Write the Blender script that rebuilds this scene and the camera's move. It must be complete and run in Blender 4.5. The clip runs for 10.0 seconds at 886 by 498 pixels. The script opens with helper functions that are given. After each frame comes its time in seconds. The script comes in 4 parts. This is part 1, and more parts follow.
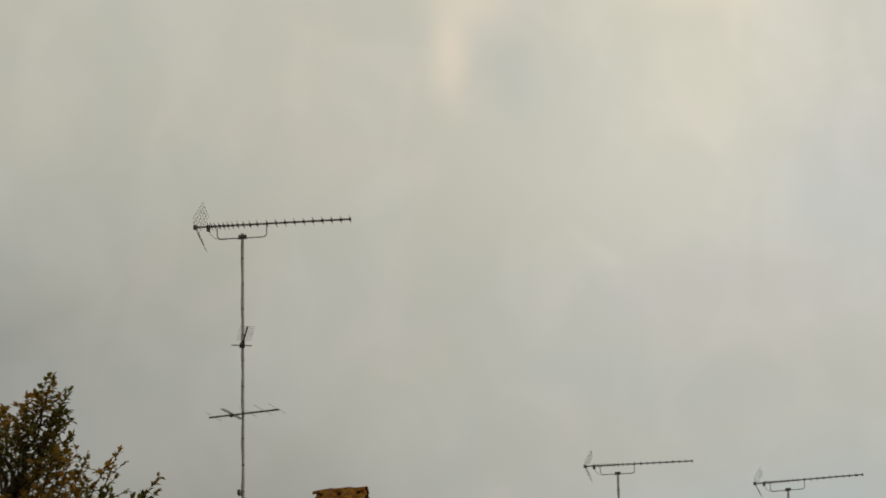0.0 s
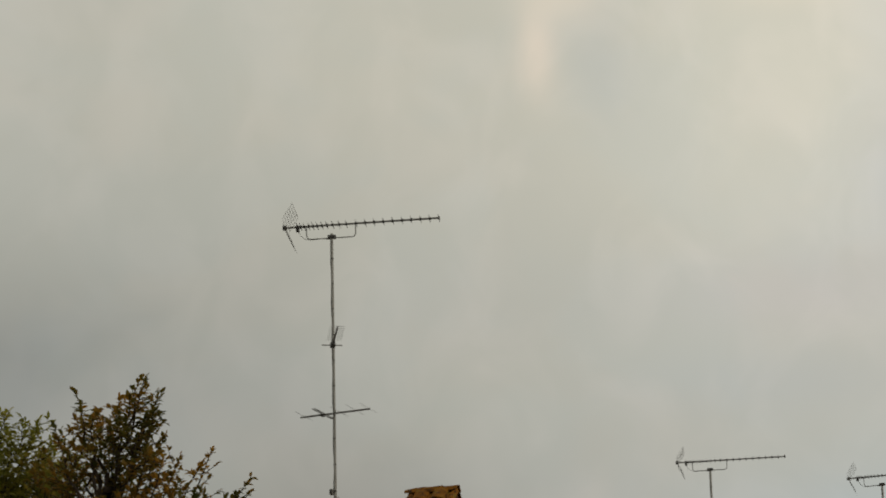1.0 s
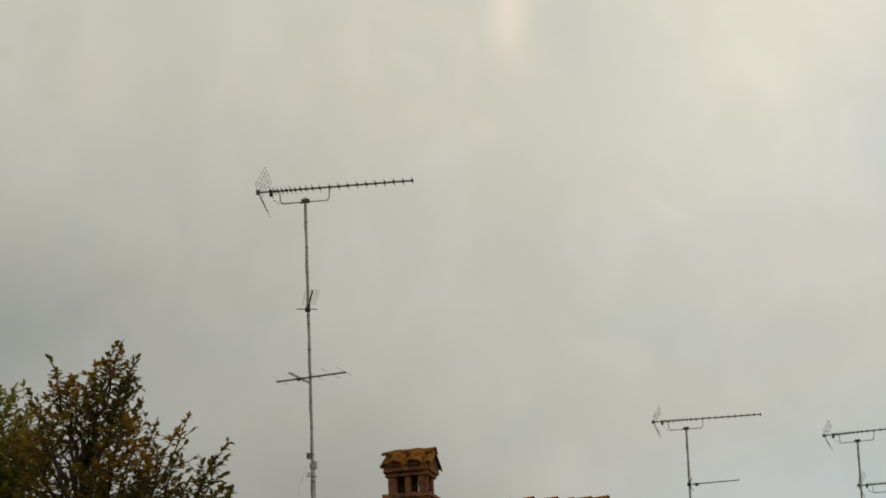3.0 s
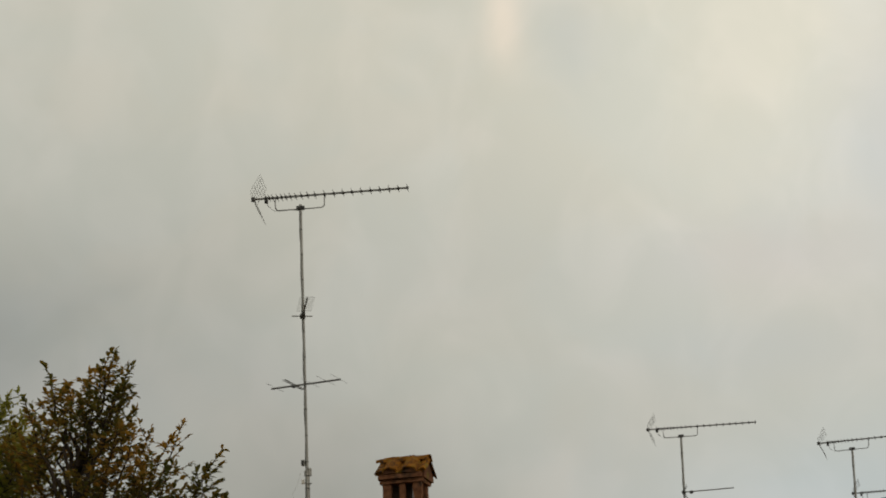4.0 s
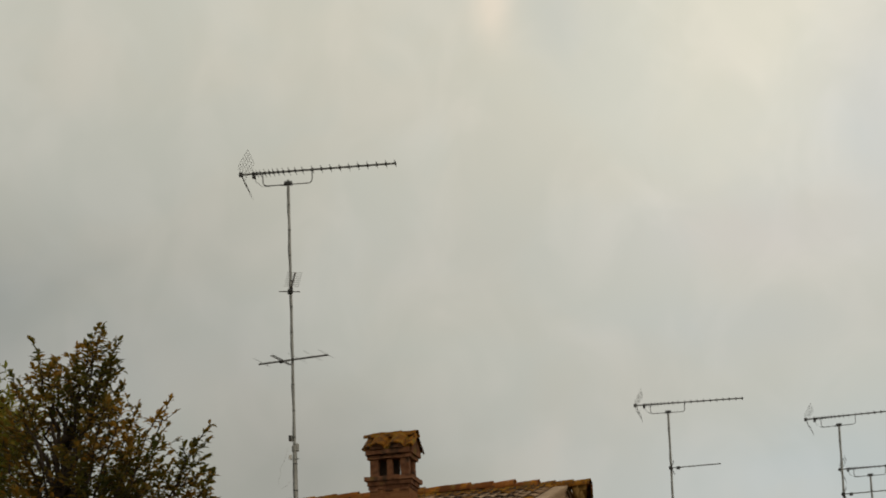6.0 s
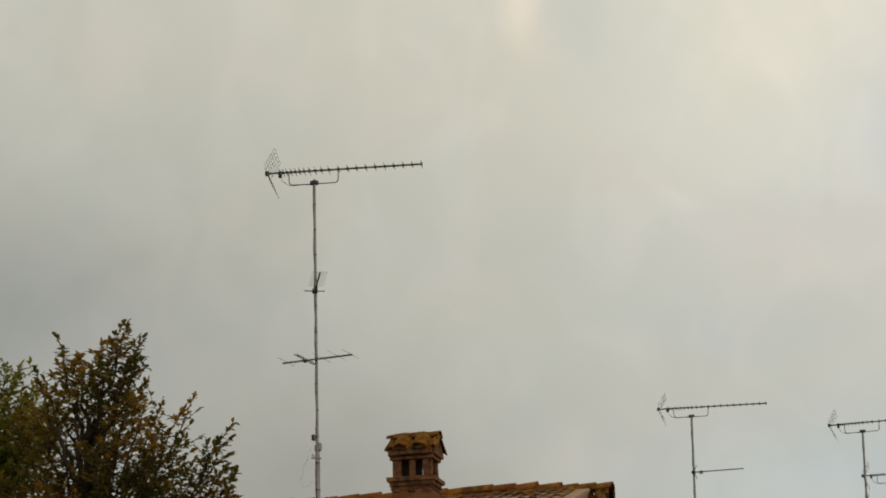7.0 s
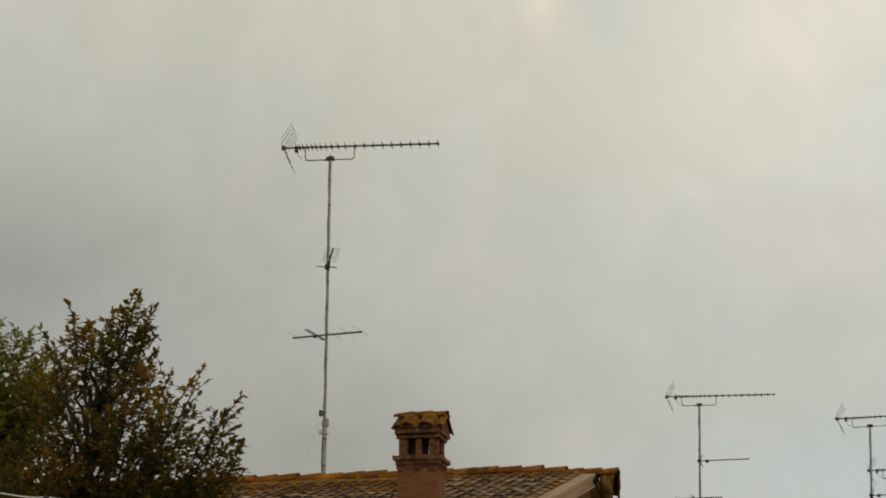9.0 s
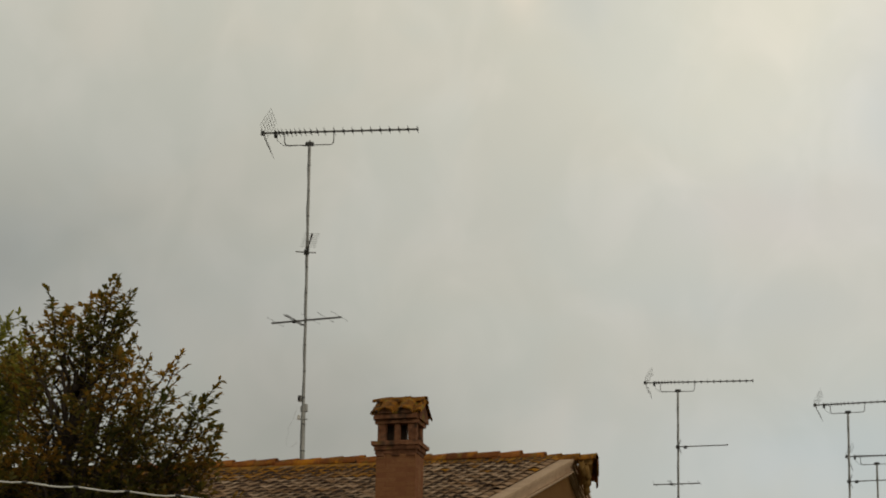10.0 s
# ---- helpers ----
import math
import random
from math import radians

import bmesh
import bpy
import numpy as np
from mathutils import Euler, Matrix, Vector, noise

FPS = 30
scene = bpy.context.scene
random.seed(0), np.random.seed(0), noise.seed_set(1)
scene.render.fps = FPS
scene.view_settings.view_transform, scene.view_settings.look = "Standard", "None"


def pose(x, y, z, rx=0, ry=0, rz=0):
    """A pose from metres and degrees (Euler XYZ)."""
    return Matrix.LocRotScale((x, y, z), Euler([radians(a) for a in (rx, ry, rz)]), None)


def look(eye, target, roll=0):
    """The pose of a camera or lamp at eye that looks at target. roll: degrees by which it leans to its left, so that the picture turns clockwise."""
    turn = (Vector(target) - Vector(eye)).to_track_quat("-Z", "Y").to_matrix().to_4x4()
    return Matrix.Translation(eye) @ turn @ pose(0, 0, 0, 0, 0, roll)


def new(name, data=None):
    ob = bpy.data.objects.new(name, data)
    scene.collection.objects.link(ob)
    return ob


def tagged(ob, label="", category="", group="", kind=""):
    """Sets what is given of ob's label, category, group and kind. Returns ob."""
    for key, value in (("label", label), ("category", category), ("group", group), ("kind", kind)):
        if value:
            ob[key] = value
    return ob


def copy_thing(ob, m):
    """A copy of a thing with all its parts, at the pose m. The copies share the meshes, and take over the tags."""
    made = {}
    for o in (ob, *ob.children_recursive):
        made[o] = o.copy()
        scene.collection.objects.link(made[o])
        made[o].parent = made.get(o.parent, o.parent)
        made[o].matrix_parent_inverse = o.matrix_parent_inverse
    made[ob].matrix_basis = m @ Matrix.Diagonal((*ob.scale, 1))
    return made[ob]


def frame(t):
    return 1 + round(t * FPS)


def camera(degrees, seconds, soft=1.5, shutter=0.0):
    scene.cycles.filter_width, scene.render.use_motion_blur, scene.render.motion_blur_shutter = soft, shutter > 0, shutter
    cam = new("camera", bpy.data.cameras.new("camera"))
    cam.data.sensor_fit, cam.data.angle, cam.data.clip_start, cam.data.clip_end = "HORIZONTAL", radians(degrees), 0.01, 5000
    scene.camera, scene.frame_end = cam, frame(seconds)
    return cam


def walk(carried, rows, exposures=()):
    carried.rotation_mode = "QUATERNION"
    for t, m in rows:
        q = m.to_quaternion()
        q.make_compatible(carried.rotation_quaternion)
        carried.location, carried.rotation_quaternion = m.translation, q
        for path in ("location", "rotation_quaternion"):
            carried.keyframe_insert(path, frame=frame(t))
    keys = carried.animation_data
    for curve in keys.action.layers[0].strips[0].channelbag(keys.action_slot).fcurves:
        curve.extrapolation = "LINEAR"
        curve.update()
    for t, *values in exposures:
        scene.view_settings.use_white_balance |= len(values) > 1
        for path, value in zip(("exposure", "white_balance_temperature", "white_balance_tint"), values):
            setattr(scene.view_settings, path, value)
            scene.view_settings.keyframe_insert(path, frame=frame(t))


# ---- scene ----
cam = camera(20.0, 10.0, soft=1.9)
ROWS = [  # seconds, yaw, pitch, roll of a hand-held long lens that turns on the spot
    (0.0, 13.854, 18.530, -0.965),
    (0.5, 14.832, 18.390, -0.776),
    (1.0, 15.995, 18.523, -0.963),
    (1.5, 16.013, 18.249, -1.292),
    (2.0, 15.298, 18.115, -1.662),
    (2.5, 15.671, 17.745, -1.516),
    (2.7, 15.613, 17.617, -1.674),
    (3.8, 15.031, 17.808, -2.082),
    (4.0, 15.272, 17.814, -1.804),
    (4.5, 15.621, 17.684, -1.254),
    (5.0, 15.158, 17.613, -1.810),
    (5.5, 15.109, 17.329, -1.729),
    (5.7, 15.038, 17.253, -1.848),
    (6.8, 15.229, 17.246, -1.092),
    (7.0, 15.596, 17.290, -0.912),
    (7.5, 15.365, 16.956, -0.730),
    (8.0, 16.713, 17.936, -0.134),
    (8.5, 16.532, 17.576, 1.065),
    (9.0, 15.915, 16.834, 1.140),
    (9.5, 15.392, 16.760, 1.344),
    (10.0, 15.412, 16.516, 1.131),
]
EXPOSURES = [(0.0, -0.15), (0.5, -0.18), (1.0, -0.17), (1.5, -0.11), (2.0, -0.04), (2.5, 0.0), (4.0, 0.03), (5.5, 0.03), (10.0, 0.03)]
walk(cam, [(t, pose(0, 0, 1.6) @ pose(0, 0, 0, 0, 0, yaw) @ pose(0, 0, 0, 90 + pitch) @ pose(0, 0, 0, 0, 0, roll))
           for t, yaw, pitch, roll in ROWS], EXPOSURES)


# ---- sky and sun ----
SUN_TURN, SUN_RISE = 128.0, 20.0  # azimuth clockwise from +y, elevation, degrees


def sky_world():
    w = bpy.data.worlds.new("overcast_evening")
    w.use_nodes = True
    scene.world = w
    nt = w.node_tree
    N, L = nt.nodes, nt.links
    N.clear()
    out, bg = N.new("ShaderNodeOutputWorld"), N.new("ShaderNodeBackground")
    tc = N.new("ShaderNodeTexCoord")
    sky = N.new("ShaderNodeTexSky")
    sky.sky_type, sky.sun_disc = "NISHITA", False
    sky.sun_elevation, sky.sun_rotation = radians(SUN_RISE), radians(SUN_TURN)
    thin = N.new("ShaderNodeVectorMath")
    thin.operation = "SCALE"
    thin.inputs[3].default_value = 0.06
    L.new(sky.outputs[0], thin.inputs[0])

    def fbm(scale, detail, stretch, offset, rough=0.5, warp=0.0):
        mp = N.new("ShaderNodeMapping")
        mp.inputs["Scale"].default_value = stretch
        mp.inputs["Location"].default_value = offset
        L.new(tc.outputs["Generated"], mp.inputs[0])
        n = N.new("ShaderNodeTexNoise")
        n.inputs["Scale"].default_value = scale
        n.inputs["Detail"].default_value = detail
        n.inputs["Roughness"].default_value = rough
        n.inputs["Distortion"].default_value = warp
        L.new(mp.outputs[0], n.inputs["Vector"])
        return n.outputs["Fac"]

    def ramp(fac, lo, hi):
        r = N.new("ShaderNodeMapRange")
        r.interpolation_type = "SMOOTHSTEP"
        r.inputs[1].default_value, r.inputs[2].default_value = lo, hi
        L.new(fac, r.inputs[0])
        return r.outputs[0]

    def scaled(fac, k):
        m = N.new("ShaderNodeMath")
        m.operation = "MULTIPLY"
        m.inputs[1].default_value = k
        L.new(fac, m.inputs[0])
        return m.outputs[0]

    def mix(fac, a, colour):
        m = N.new("ShaderNodeMix")
        m.data_type = "RGBA"
        L.new(fac, m.inputs[0])
        L.new(a, m.inputs[6])
        if isinstance(colour, tuple):
            m.inputs[7].default_value = (*colour, 1)
        else:
            L.new(colour, m.inputs[7])
        return m.outputs[2]

    def modulate(a, fac, colour):
        """Tints a by colour, in proportion, where fac is high."""
        m = N.new("ShaderNodeMix")
        m.data_type, m.blend_type = "RGBA", "MULTIPLY"
        L.new(fac, m.inputs[0])
        L.new(a, m.inputs[6])
        m.inputs[7].default_value = (*colour, 1)
        return m.outputs[2]

    def bank(yaw, rise, wide, high):
        """A soft cloud bank, 1 in its middle, round a compass direction."""
        y, r = radians(yaw), radians(rise)
        mid = Vector((-math.sin(y) * math.cos(r), math.cos(y) * math.cos(r), math.sin(r)))
        side = Vector((math.cos(y), math.sin(y), 0))
        up = side.cross(mid) * -1
        sq = []
        wob = N.new("ShaderNodeVectorMath")
        wob.operation = "SUBTRACT"
        L.new(tc.outputs["Generated"], wob.inputs[0])
        wob.inputs[1].default_value = mid
        for axis, size in ((side, wide), (up, high)):
            d = N.new("ShaderNodeVectorMath")
            d.operation = "DOT_PRODUCT"
            L.new(wob.outputs[0], d.inputs[0])
            d.inputs[1].default_value = axis / radians(size)
            p = N.new("ShaderNodeMath")
            p.operation = "POWER"
            p.inputs[1].default_value = 2
            L.new(d.outputs["Value"], p.inputs[0])
            sq.append(p.outputs[0])
        s = N.new("ShaderNodeMath")
        s.operation = "ADD"
        L.new(sq[0], s.inputs[0]), L.new(sq[1], s.inputs[1])
        n = N.new("ShaderNodeMath")
        n.operation = "MULTIPLY_ADD"
        L.new(rag, n.inputs[0])
        L.new(s.outputs[0], n.inputs[2])
        n.inputs[1].default_value = 1.0
        g = N.new("ShaderNodeMath")
        g.operation = "POWER"
        g.inputs[0].default_value = 2.718
        k = N.new("ShaderNodeMath")
        k.operation = "MULTIPLY_ADD"
        k.inputs[1].default_value, k.inputs[2].default_value = -1.0, 0.50
        L.new(n.outputs[0], k.inputs[0])
        L.new(k.outputs[0], g.inputs[1])
        g.use_clamp = True
        return g.outputs[0]

    billow = fbm(13, 4, (1, 1, 1.3), (3.1, 0.4, 1.7), 0.5, 0.4)
    rag = fbm(9, 3, (1, 1, 1.0), (1.3, 0.9, 0.2), 0.5, 0.8)
    broad = fbm(4.5, 3, (1, 1, 1.6), (0.3, 2.2, 0.6), 0.5, 0.3)
    fine = fbm(30, 3, (1, 1, 0.8), (5.0, 1.0, 2.0), 0.5, 0.5)
    base = N.new("ShaderNodeRGB")
    base.outputs[0].default_value = (0.545, 0.530, 0.440, 1)
    c = base.outputs[0]
    c = mix(scaled(ramp(broad, 0.35, 0.75), 0.45), c, (0.60, 0.585, 0.50))
    c = mix(scaled(ramp(billow, 0.35, 0.75), 0.30), c, (0.48, 0.475, 0.425))
    for yaw, rise, wide, high, k, colour in BROAD_BANKS + SMALL_BANKS:
        c = mix(scaled(bank(yaw, rise, wide, high), k), c, colour)
    c = modulate(c, ramp(fine, 0.35, 0.75), (1.078, 1.06, 1.068))
    c = modulate(c, ramp(billow, 0.62, 0.38), (0.975, 0.995, 1.02))
    blend = N.new("ShaderNodeMix")
    blend.data_type = "RGBA"
    blend.inputs[0].default_value = 0.94
    L.new(thin.outputs[0], blend.inputs[6])
    L.new(c, blend.inputs[7])
    L.new(blend.outputs[2], bg.inputs[0])
    bg.inputs[1].default_value = 1.0
    L.new(bg.outputs[0], out.inputs[0])


# cloud banks: yaw, elevation, half width, half height (degrees), strength, colour
BROAD_BANKS = [
    (26.5, 17.0, 7.0, 4.5, 0.30, (0.35, 0.345, 0.305)),
    (1.0, 21.0, 7.0, 6.0, 0.42, (0.79, 0.785, 0.745)),
    (12.5, 25.5, 9.0, 2.0, 0.42, (0.72, 0.70, 0.60)),
    (7.5, 22.5, 5.0, 4.4, 0.90, (0.79, 0.755, 0.62)),
    (16.5, 22.5, 7.5, 2.8, 0.57, (0.655, 0.627, 0.512)),
    (22.0, 20.0, 4.5, 2.2, 0.35, (0.50, 0.485, 0.40)),
    (23.0, 14.0, 6.5, 4.5, 0.45, (0.385, 0.38, 0.33)),
    (27.5, 15.0, 6.5, 2.8, 0.72, (0.255, 0.265, 0.24)),
    (18.5, 11.8, 6.5, 2.5, 0.80, (0.288, 0.286, 0.252)),
    (6.0, 11.8, 5.5, 1.9, 0.75, (0.49, 0.53, 0.515)),
]
SMALL_BANKS = [
    (22.0, 14.5, 3.0, 1.0, 0.30, (0.48, 0.455, 0.41)),
    (14.5, 17.0, 4.5, 1.3, 0.30, (0.51, 0.50, 0.445)),
    (4.0, 19.5, 1.8, 2.4, 0.60, (0.60, 0.61, 0.59)),
    (7.5, 17.3, 2.6, 0.9, 0.55, (0.63, 0.59, 0.545)),
    (8.5, 15.2, 4.0, 0.9, 0.35, (0.51, 0.53, 0.515)),
    (11.9, 12.8, 2.6, 1.6, 0.55, (0.52, 0.505, 0.445)),
    (13.58, 23.1, 0.44, 1.0, 0.74, (0.88, 0.75, 0.59)),
    (13.05, 24.3, 0.9, 0.7, 0.75, (0.84, 0.74, 0.58)),
    (7.3, 24.3, 1.5, 0.55, 0.60, (0.90, 0.80, 0.62)),
    (12.0, 22.6, 0.8, 1.3, 0.40, (0.52, 0.535, 0.49)),
]
sky_world()
sun = bpy.data.lights.new("sun", "SUN")
sun.energy, sun.angle, sun.color = 0.8, radians(14), (1.0, 0.87, 0.70)
sun_ob = new("sun", sun)
_a, _e = radians(SUN_TURN), radians(SUN_RISE)
sun_ob.matrix_world = look((math.sin(_a) * math.cos(_e) * 60, math.cos(_a) * math.cos(_e) * 60, math.sin(_e) * 60), (0, 0, 0))


# ---- materials ----
def material(name, colours, scale=4.0, rough=0.8, metal=0.0, bump=0.3, grain=60.0, spread=(0.3, 0.7), vary=0.0, island=False,
             stain=None, world_space=True):
    """Two or more colours mixed by noise, a finer grain, relief, and per-piece variation; stain: (colour, scale, lo, hi)."""
    m = bpy.data.materials.new(name)
    m.use_nodes = True
    nt = m.node_tree
    N, L = nt.nodes, nt.links
    b = N["Principled BSDF"]
    b.inputs["Roughness"].default_value, b.inputs["Metallic"].default_value = rough, metal
    if rough > 0.84:
        b.inputs["Specular IOR Level"].default_value = 0.10  # porous, dusty surfaces
    if world_space:
        g = N.new("ShaderNodeNewGeometry")
        src = g.outputs["Position"]
    else:
        src = N.new("ShaderNodeTexCoord").outputs["Object"]

    def noise_tex(sc, detail=4):
        n = N.new("ShaderNodeTexNoise")
        n.inputs["Scale"].default_value, n.inputs["Detail"].default_value = sc, detail
        L.new(src, n.inputs["Vector"])
        return n.outputs["Fac"]

    fac = noise_tex(scale)
    if vary:
        if island:
            r = N.new("ShaderNodeNewGeometry").outputs["Random Per Island"]
        else:
            r = N.new("ShaderNodeObjectInfo").outputs["Random"]
        a = N.new("ShaderNodeMath")
        a.operation = "MULTIPLY_ADD"
        L.new(r, a.inputs[0])
        a.inputs[1].default_value = vary
        s = N.new("ShaderNodeMath")
        s.operation = "SUBTRACT"
        L.new(fac, s.inputs[0])
        s.inputs[1].default_value = vary * 0.5
        L.new(s.outputs[0], a.inputs[2])
        fac = a.outputs[0]
    ramp = N.new("ShaderNodeValToRGB")
    el = ramp.color_ramp.elements
    n = len(colours)
    while len(el) < n:
        el.new(0.5)
    for i, c in enumerate(colours):
        el[i].position = spread[0] + (spread[1] - spread[0]) * i / (n - 1)
        el[i].color = (*c, 1)
    L.new(fac, ramp.inputs[0])
    col = ramp.outputs[0]
    fine = noise_tex(grain, 6)
    mg = N.new("ShaderNodeMix")
    mg.data_type, mg.blend_type = "RGBA", "MULTIPLY"
    mg.inputs[0].default_value = 0.5
    gr = N.new("ShaderNodeValToRGB")
    gr.color_ramp.elements[0].position, gr.color_ramp.elements[1].position = 0.3, 0.7
    gr.color_ramp.elements[0].color, gr.color_ramp.elements[1].color = (0.55, 0.55, 0.55, 1), (1.25, 1.25, 1.25, 1)
    L.new(fine, gr.inputs[0])
    L.new(col, mg.inputs[6]), L.new(gr.outputs[0], mg.inputs[7])
    col = mg.outputs[2]
    if stain:
        for colour, sc, lo, hi in stain:
            sn = noise_tex(sc, 5)
            mr = N.new("ShaderNodeMapRange")
            mr.inputs[1].default_value, mr.inputs[2].default_value = lo, hi
            L.new(sn, mr.inputs[0])
            ms = N.new("ShaderNodeMix")
            ms.data_type = "RGBA"
            L.new(mr.outputs[0], ms.inputs[0])
            L.new(col, ms.inputs[6])
            ms.inputs[7].default_value = (*colour, 1)
            col = ms.outputs[2]
    L.new(col, b.inputs["Base Color"])
    if bump:
        bp = N.new("ShaderNodeBump")
        bp.inputs["Strength"].default_value, bp.inputs["Distance"].default_value = bump, 0.01
        L.new(fine, bp.inputs["Height"])
        L.new(bp.outputs[0], b.inputs["Normal"])
    return m


MOSS, SOOT = (0.13, 0.095, 0.02), (0.035, 0.025, 0.018)
TILE_CLAY = [(0.18, 0.108, 0.060), (0.29, 0.19, 0.118), (0.38, 0.272, 0.182)]
TILE_STAIN = [(SOOT, 7.0, 0.60, 0.80), ((0.19, 0.092, 0.030), 0.9, 0.58, 0.78)]
M_TILE = material("weathered_clay_tile", TILE_CLAY, 2.5, 0.9, 0, 0.5, 45, (0.2, 0.8), 0.45, stain=TILE_STAIN)
M_TILE_FIELD = material("weathered_clay_tile_field", TILE_CLAY, 2.5, 0.9, 0, 0.5, 45, (0.2, 0.8), 0.45, True, stain=TILE_STAIN)
M_TILE_TOP = material("lichened_top_row_tile", [(0.12, 0.062, 0.026), (0.20, 0.105, 0.04), (0.27, 0.16, 0.08)], 2.5, 0.9, 0, 0.5, 45, (0.2, 0.8), 0.4,
                      stain=[((0.25, 0.110, 0.012), 2.2, 0.36, 0.56), (SOOT, 9.0, 0.58, 0.76)])
# near-black colour standing in for the shade in tile mouths and gaps
M_CHANNEL = material("gap_shade_tile", [(0.03, 0.020, 0.015), (0.06, 0.041, 0.028)], 3, 0.95, 0, 0.4, 50)
M_RIDGE = material("lichened_ridge_tile", [(0.10, 0.036, 0.012), (0.19, 0.066, 0.016), (0.27, 0.105, 0.024)], 3.0, 0.9, 0, 0.6, 40, (0.25, 0.75), 0.35,
                   stain=[((0.30, 0.120, 0.010), 6.0, 0.50, 0.66), (SOOT, 12.0, 0.56, 0.70), ((0.14, 0.085, 0.02), 4.0, 0.58, 0.70)])
M_DECK = material("dark_roof_bed", [(0.03, 0.022, 0.018), (0.07, 0.05, 0.038)], 5, 0.95, 0, 0.4, 50)
M_BRICK = material("soft_red_brick", [(0.17, 0.074, 0.032), (0.19, 0.087, 0.039), (0.215, 0.103, 0.048)], 6, 0.9, 0, 0.5, 70, (0.2, 0.8), 0.25,
                   stain=[((0.11, 0.042, 0.024), 5.0, 0.55, 0.8)])
M_MORTAR = material("dusty_mortar", [(0.155, 0.066, 0.031), (0.19, 0.083, 0.040)], 8, 0.95, 0, 0.4, 90)
M_CLAY = material("sooty_terracotta", [(0.07, 0.030, 0.016), (0.14, 0.062, 0.032), (0.21, 0.10, 0.055)], 9, 0.9, 0, 0.5, 80, (0.25, 0.75), 0.2,
                  stain=[(SOOT, 7.0, 0.52, 0.72), (MOSS, 5.0, 0.60, 0.75)])
M_CAP = material("lichened_cap_tile", [(0.085, 0.040, 0.012), (0.19, 0.076, 0.010), (0.28, 0.118, 0.014)], 9, 0.95, 0, 0.9, 50, (0.3, 0.7), 0.2,
                 stain=[(SOOT, 14.0, 0.54, 0.66), (MOSS, 9.0, 0.55, 0.68)])
M_OCHRE = material("ochre_mortar_end", [(0.22, 0.12, 0.035), (0.36, 0.22, 0.08)], 12, 0.95, 0, 0.6, 60)
M_MOSS = material("orange_moss_mortar", [(0.10, 0.055, 0.012), (0.21, 0.095, 0.012), (0.30, 0.14, 0.014)], 6, 0.95, 0, 0.9, 40, (0.3, 0.7), 0,
                  stain=[(SOOT, 11.0, 0.56, 0.70), ((0.19, 0.13, 0.08), 5.0, 0.58, 0.70)])
M_PLASTER = material("pale_moulded_plaster", [(0.33, 0.225, 0.145), (0.42, 0.295, 0.195)], 3, 0.85, 0, 0.2, 60, (0.3, 0.7), 0,
                     stain=[((0.25, 0.16, 0.10), 5.0, 0.58, 0.85)])
M_WALL = material("brown_render", [(0.115, 0.055, 0.017), (0.155, 0.08, 0.028)], 1.2, 0.92, 0, 0.3, 50)
M_STEEL = material("dull_galvanised_steel", [(0.20, 0.20, 0.19), (0.29, 0.29, 0.275)], 6, 0.55, 0.6, 0.1, 90, (0.3, 0.7), 0,
                   stain=[((0.20, 0.15, 0.11), 9.0, 0.68, 0.88)])
M_ALU = material("oxidised_aluminium", [(0.10, 0.098, 0.092), (0.17, 0.165, 0.158)], 8, 0.6, 0.7, 0.1, 90)
M_BLACK = material("black_plastic", [(0.018, 0.018, 0.018), (0.03, 0.03, 0.03)], 12, 0.5, 0, 0.1, 90)
M_GREY = material("grey_plastic", [(0.22, 0.22, 0.21), (0.30, 0.30, 0.28)], 9, 0.6, 0, 0.1, 90)
M_WHITE = material("weathered_white_sheath", [(0.46, 0.45, 0.42), (0.62, 0.61, 0.58)], 9, 0.6, 0, 0.1, 60)
M_BARK = material("grey_brown_bark", [(0.03, 0.022, 0.016), (0.06, 0.045, 0.034)], 12, 0.95, 0, 0.8, 60)
M_GROUND = material("dry_grass_and_gravel", [(0.07, 0.08, 0.035), (0.13, 0.125, 0.07), (0.20, 0.175, 0.125)], 0.25, 0.95, 0, 0.6, 18)
M_WOOD = material("tarred_pole_wood", [(0.07, 0.05, 0.035), (0.13, 0.095, 0.065)], 4, 0.9, 0, 0.5, 40)


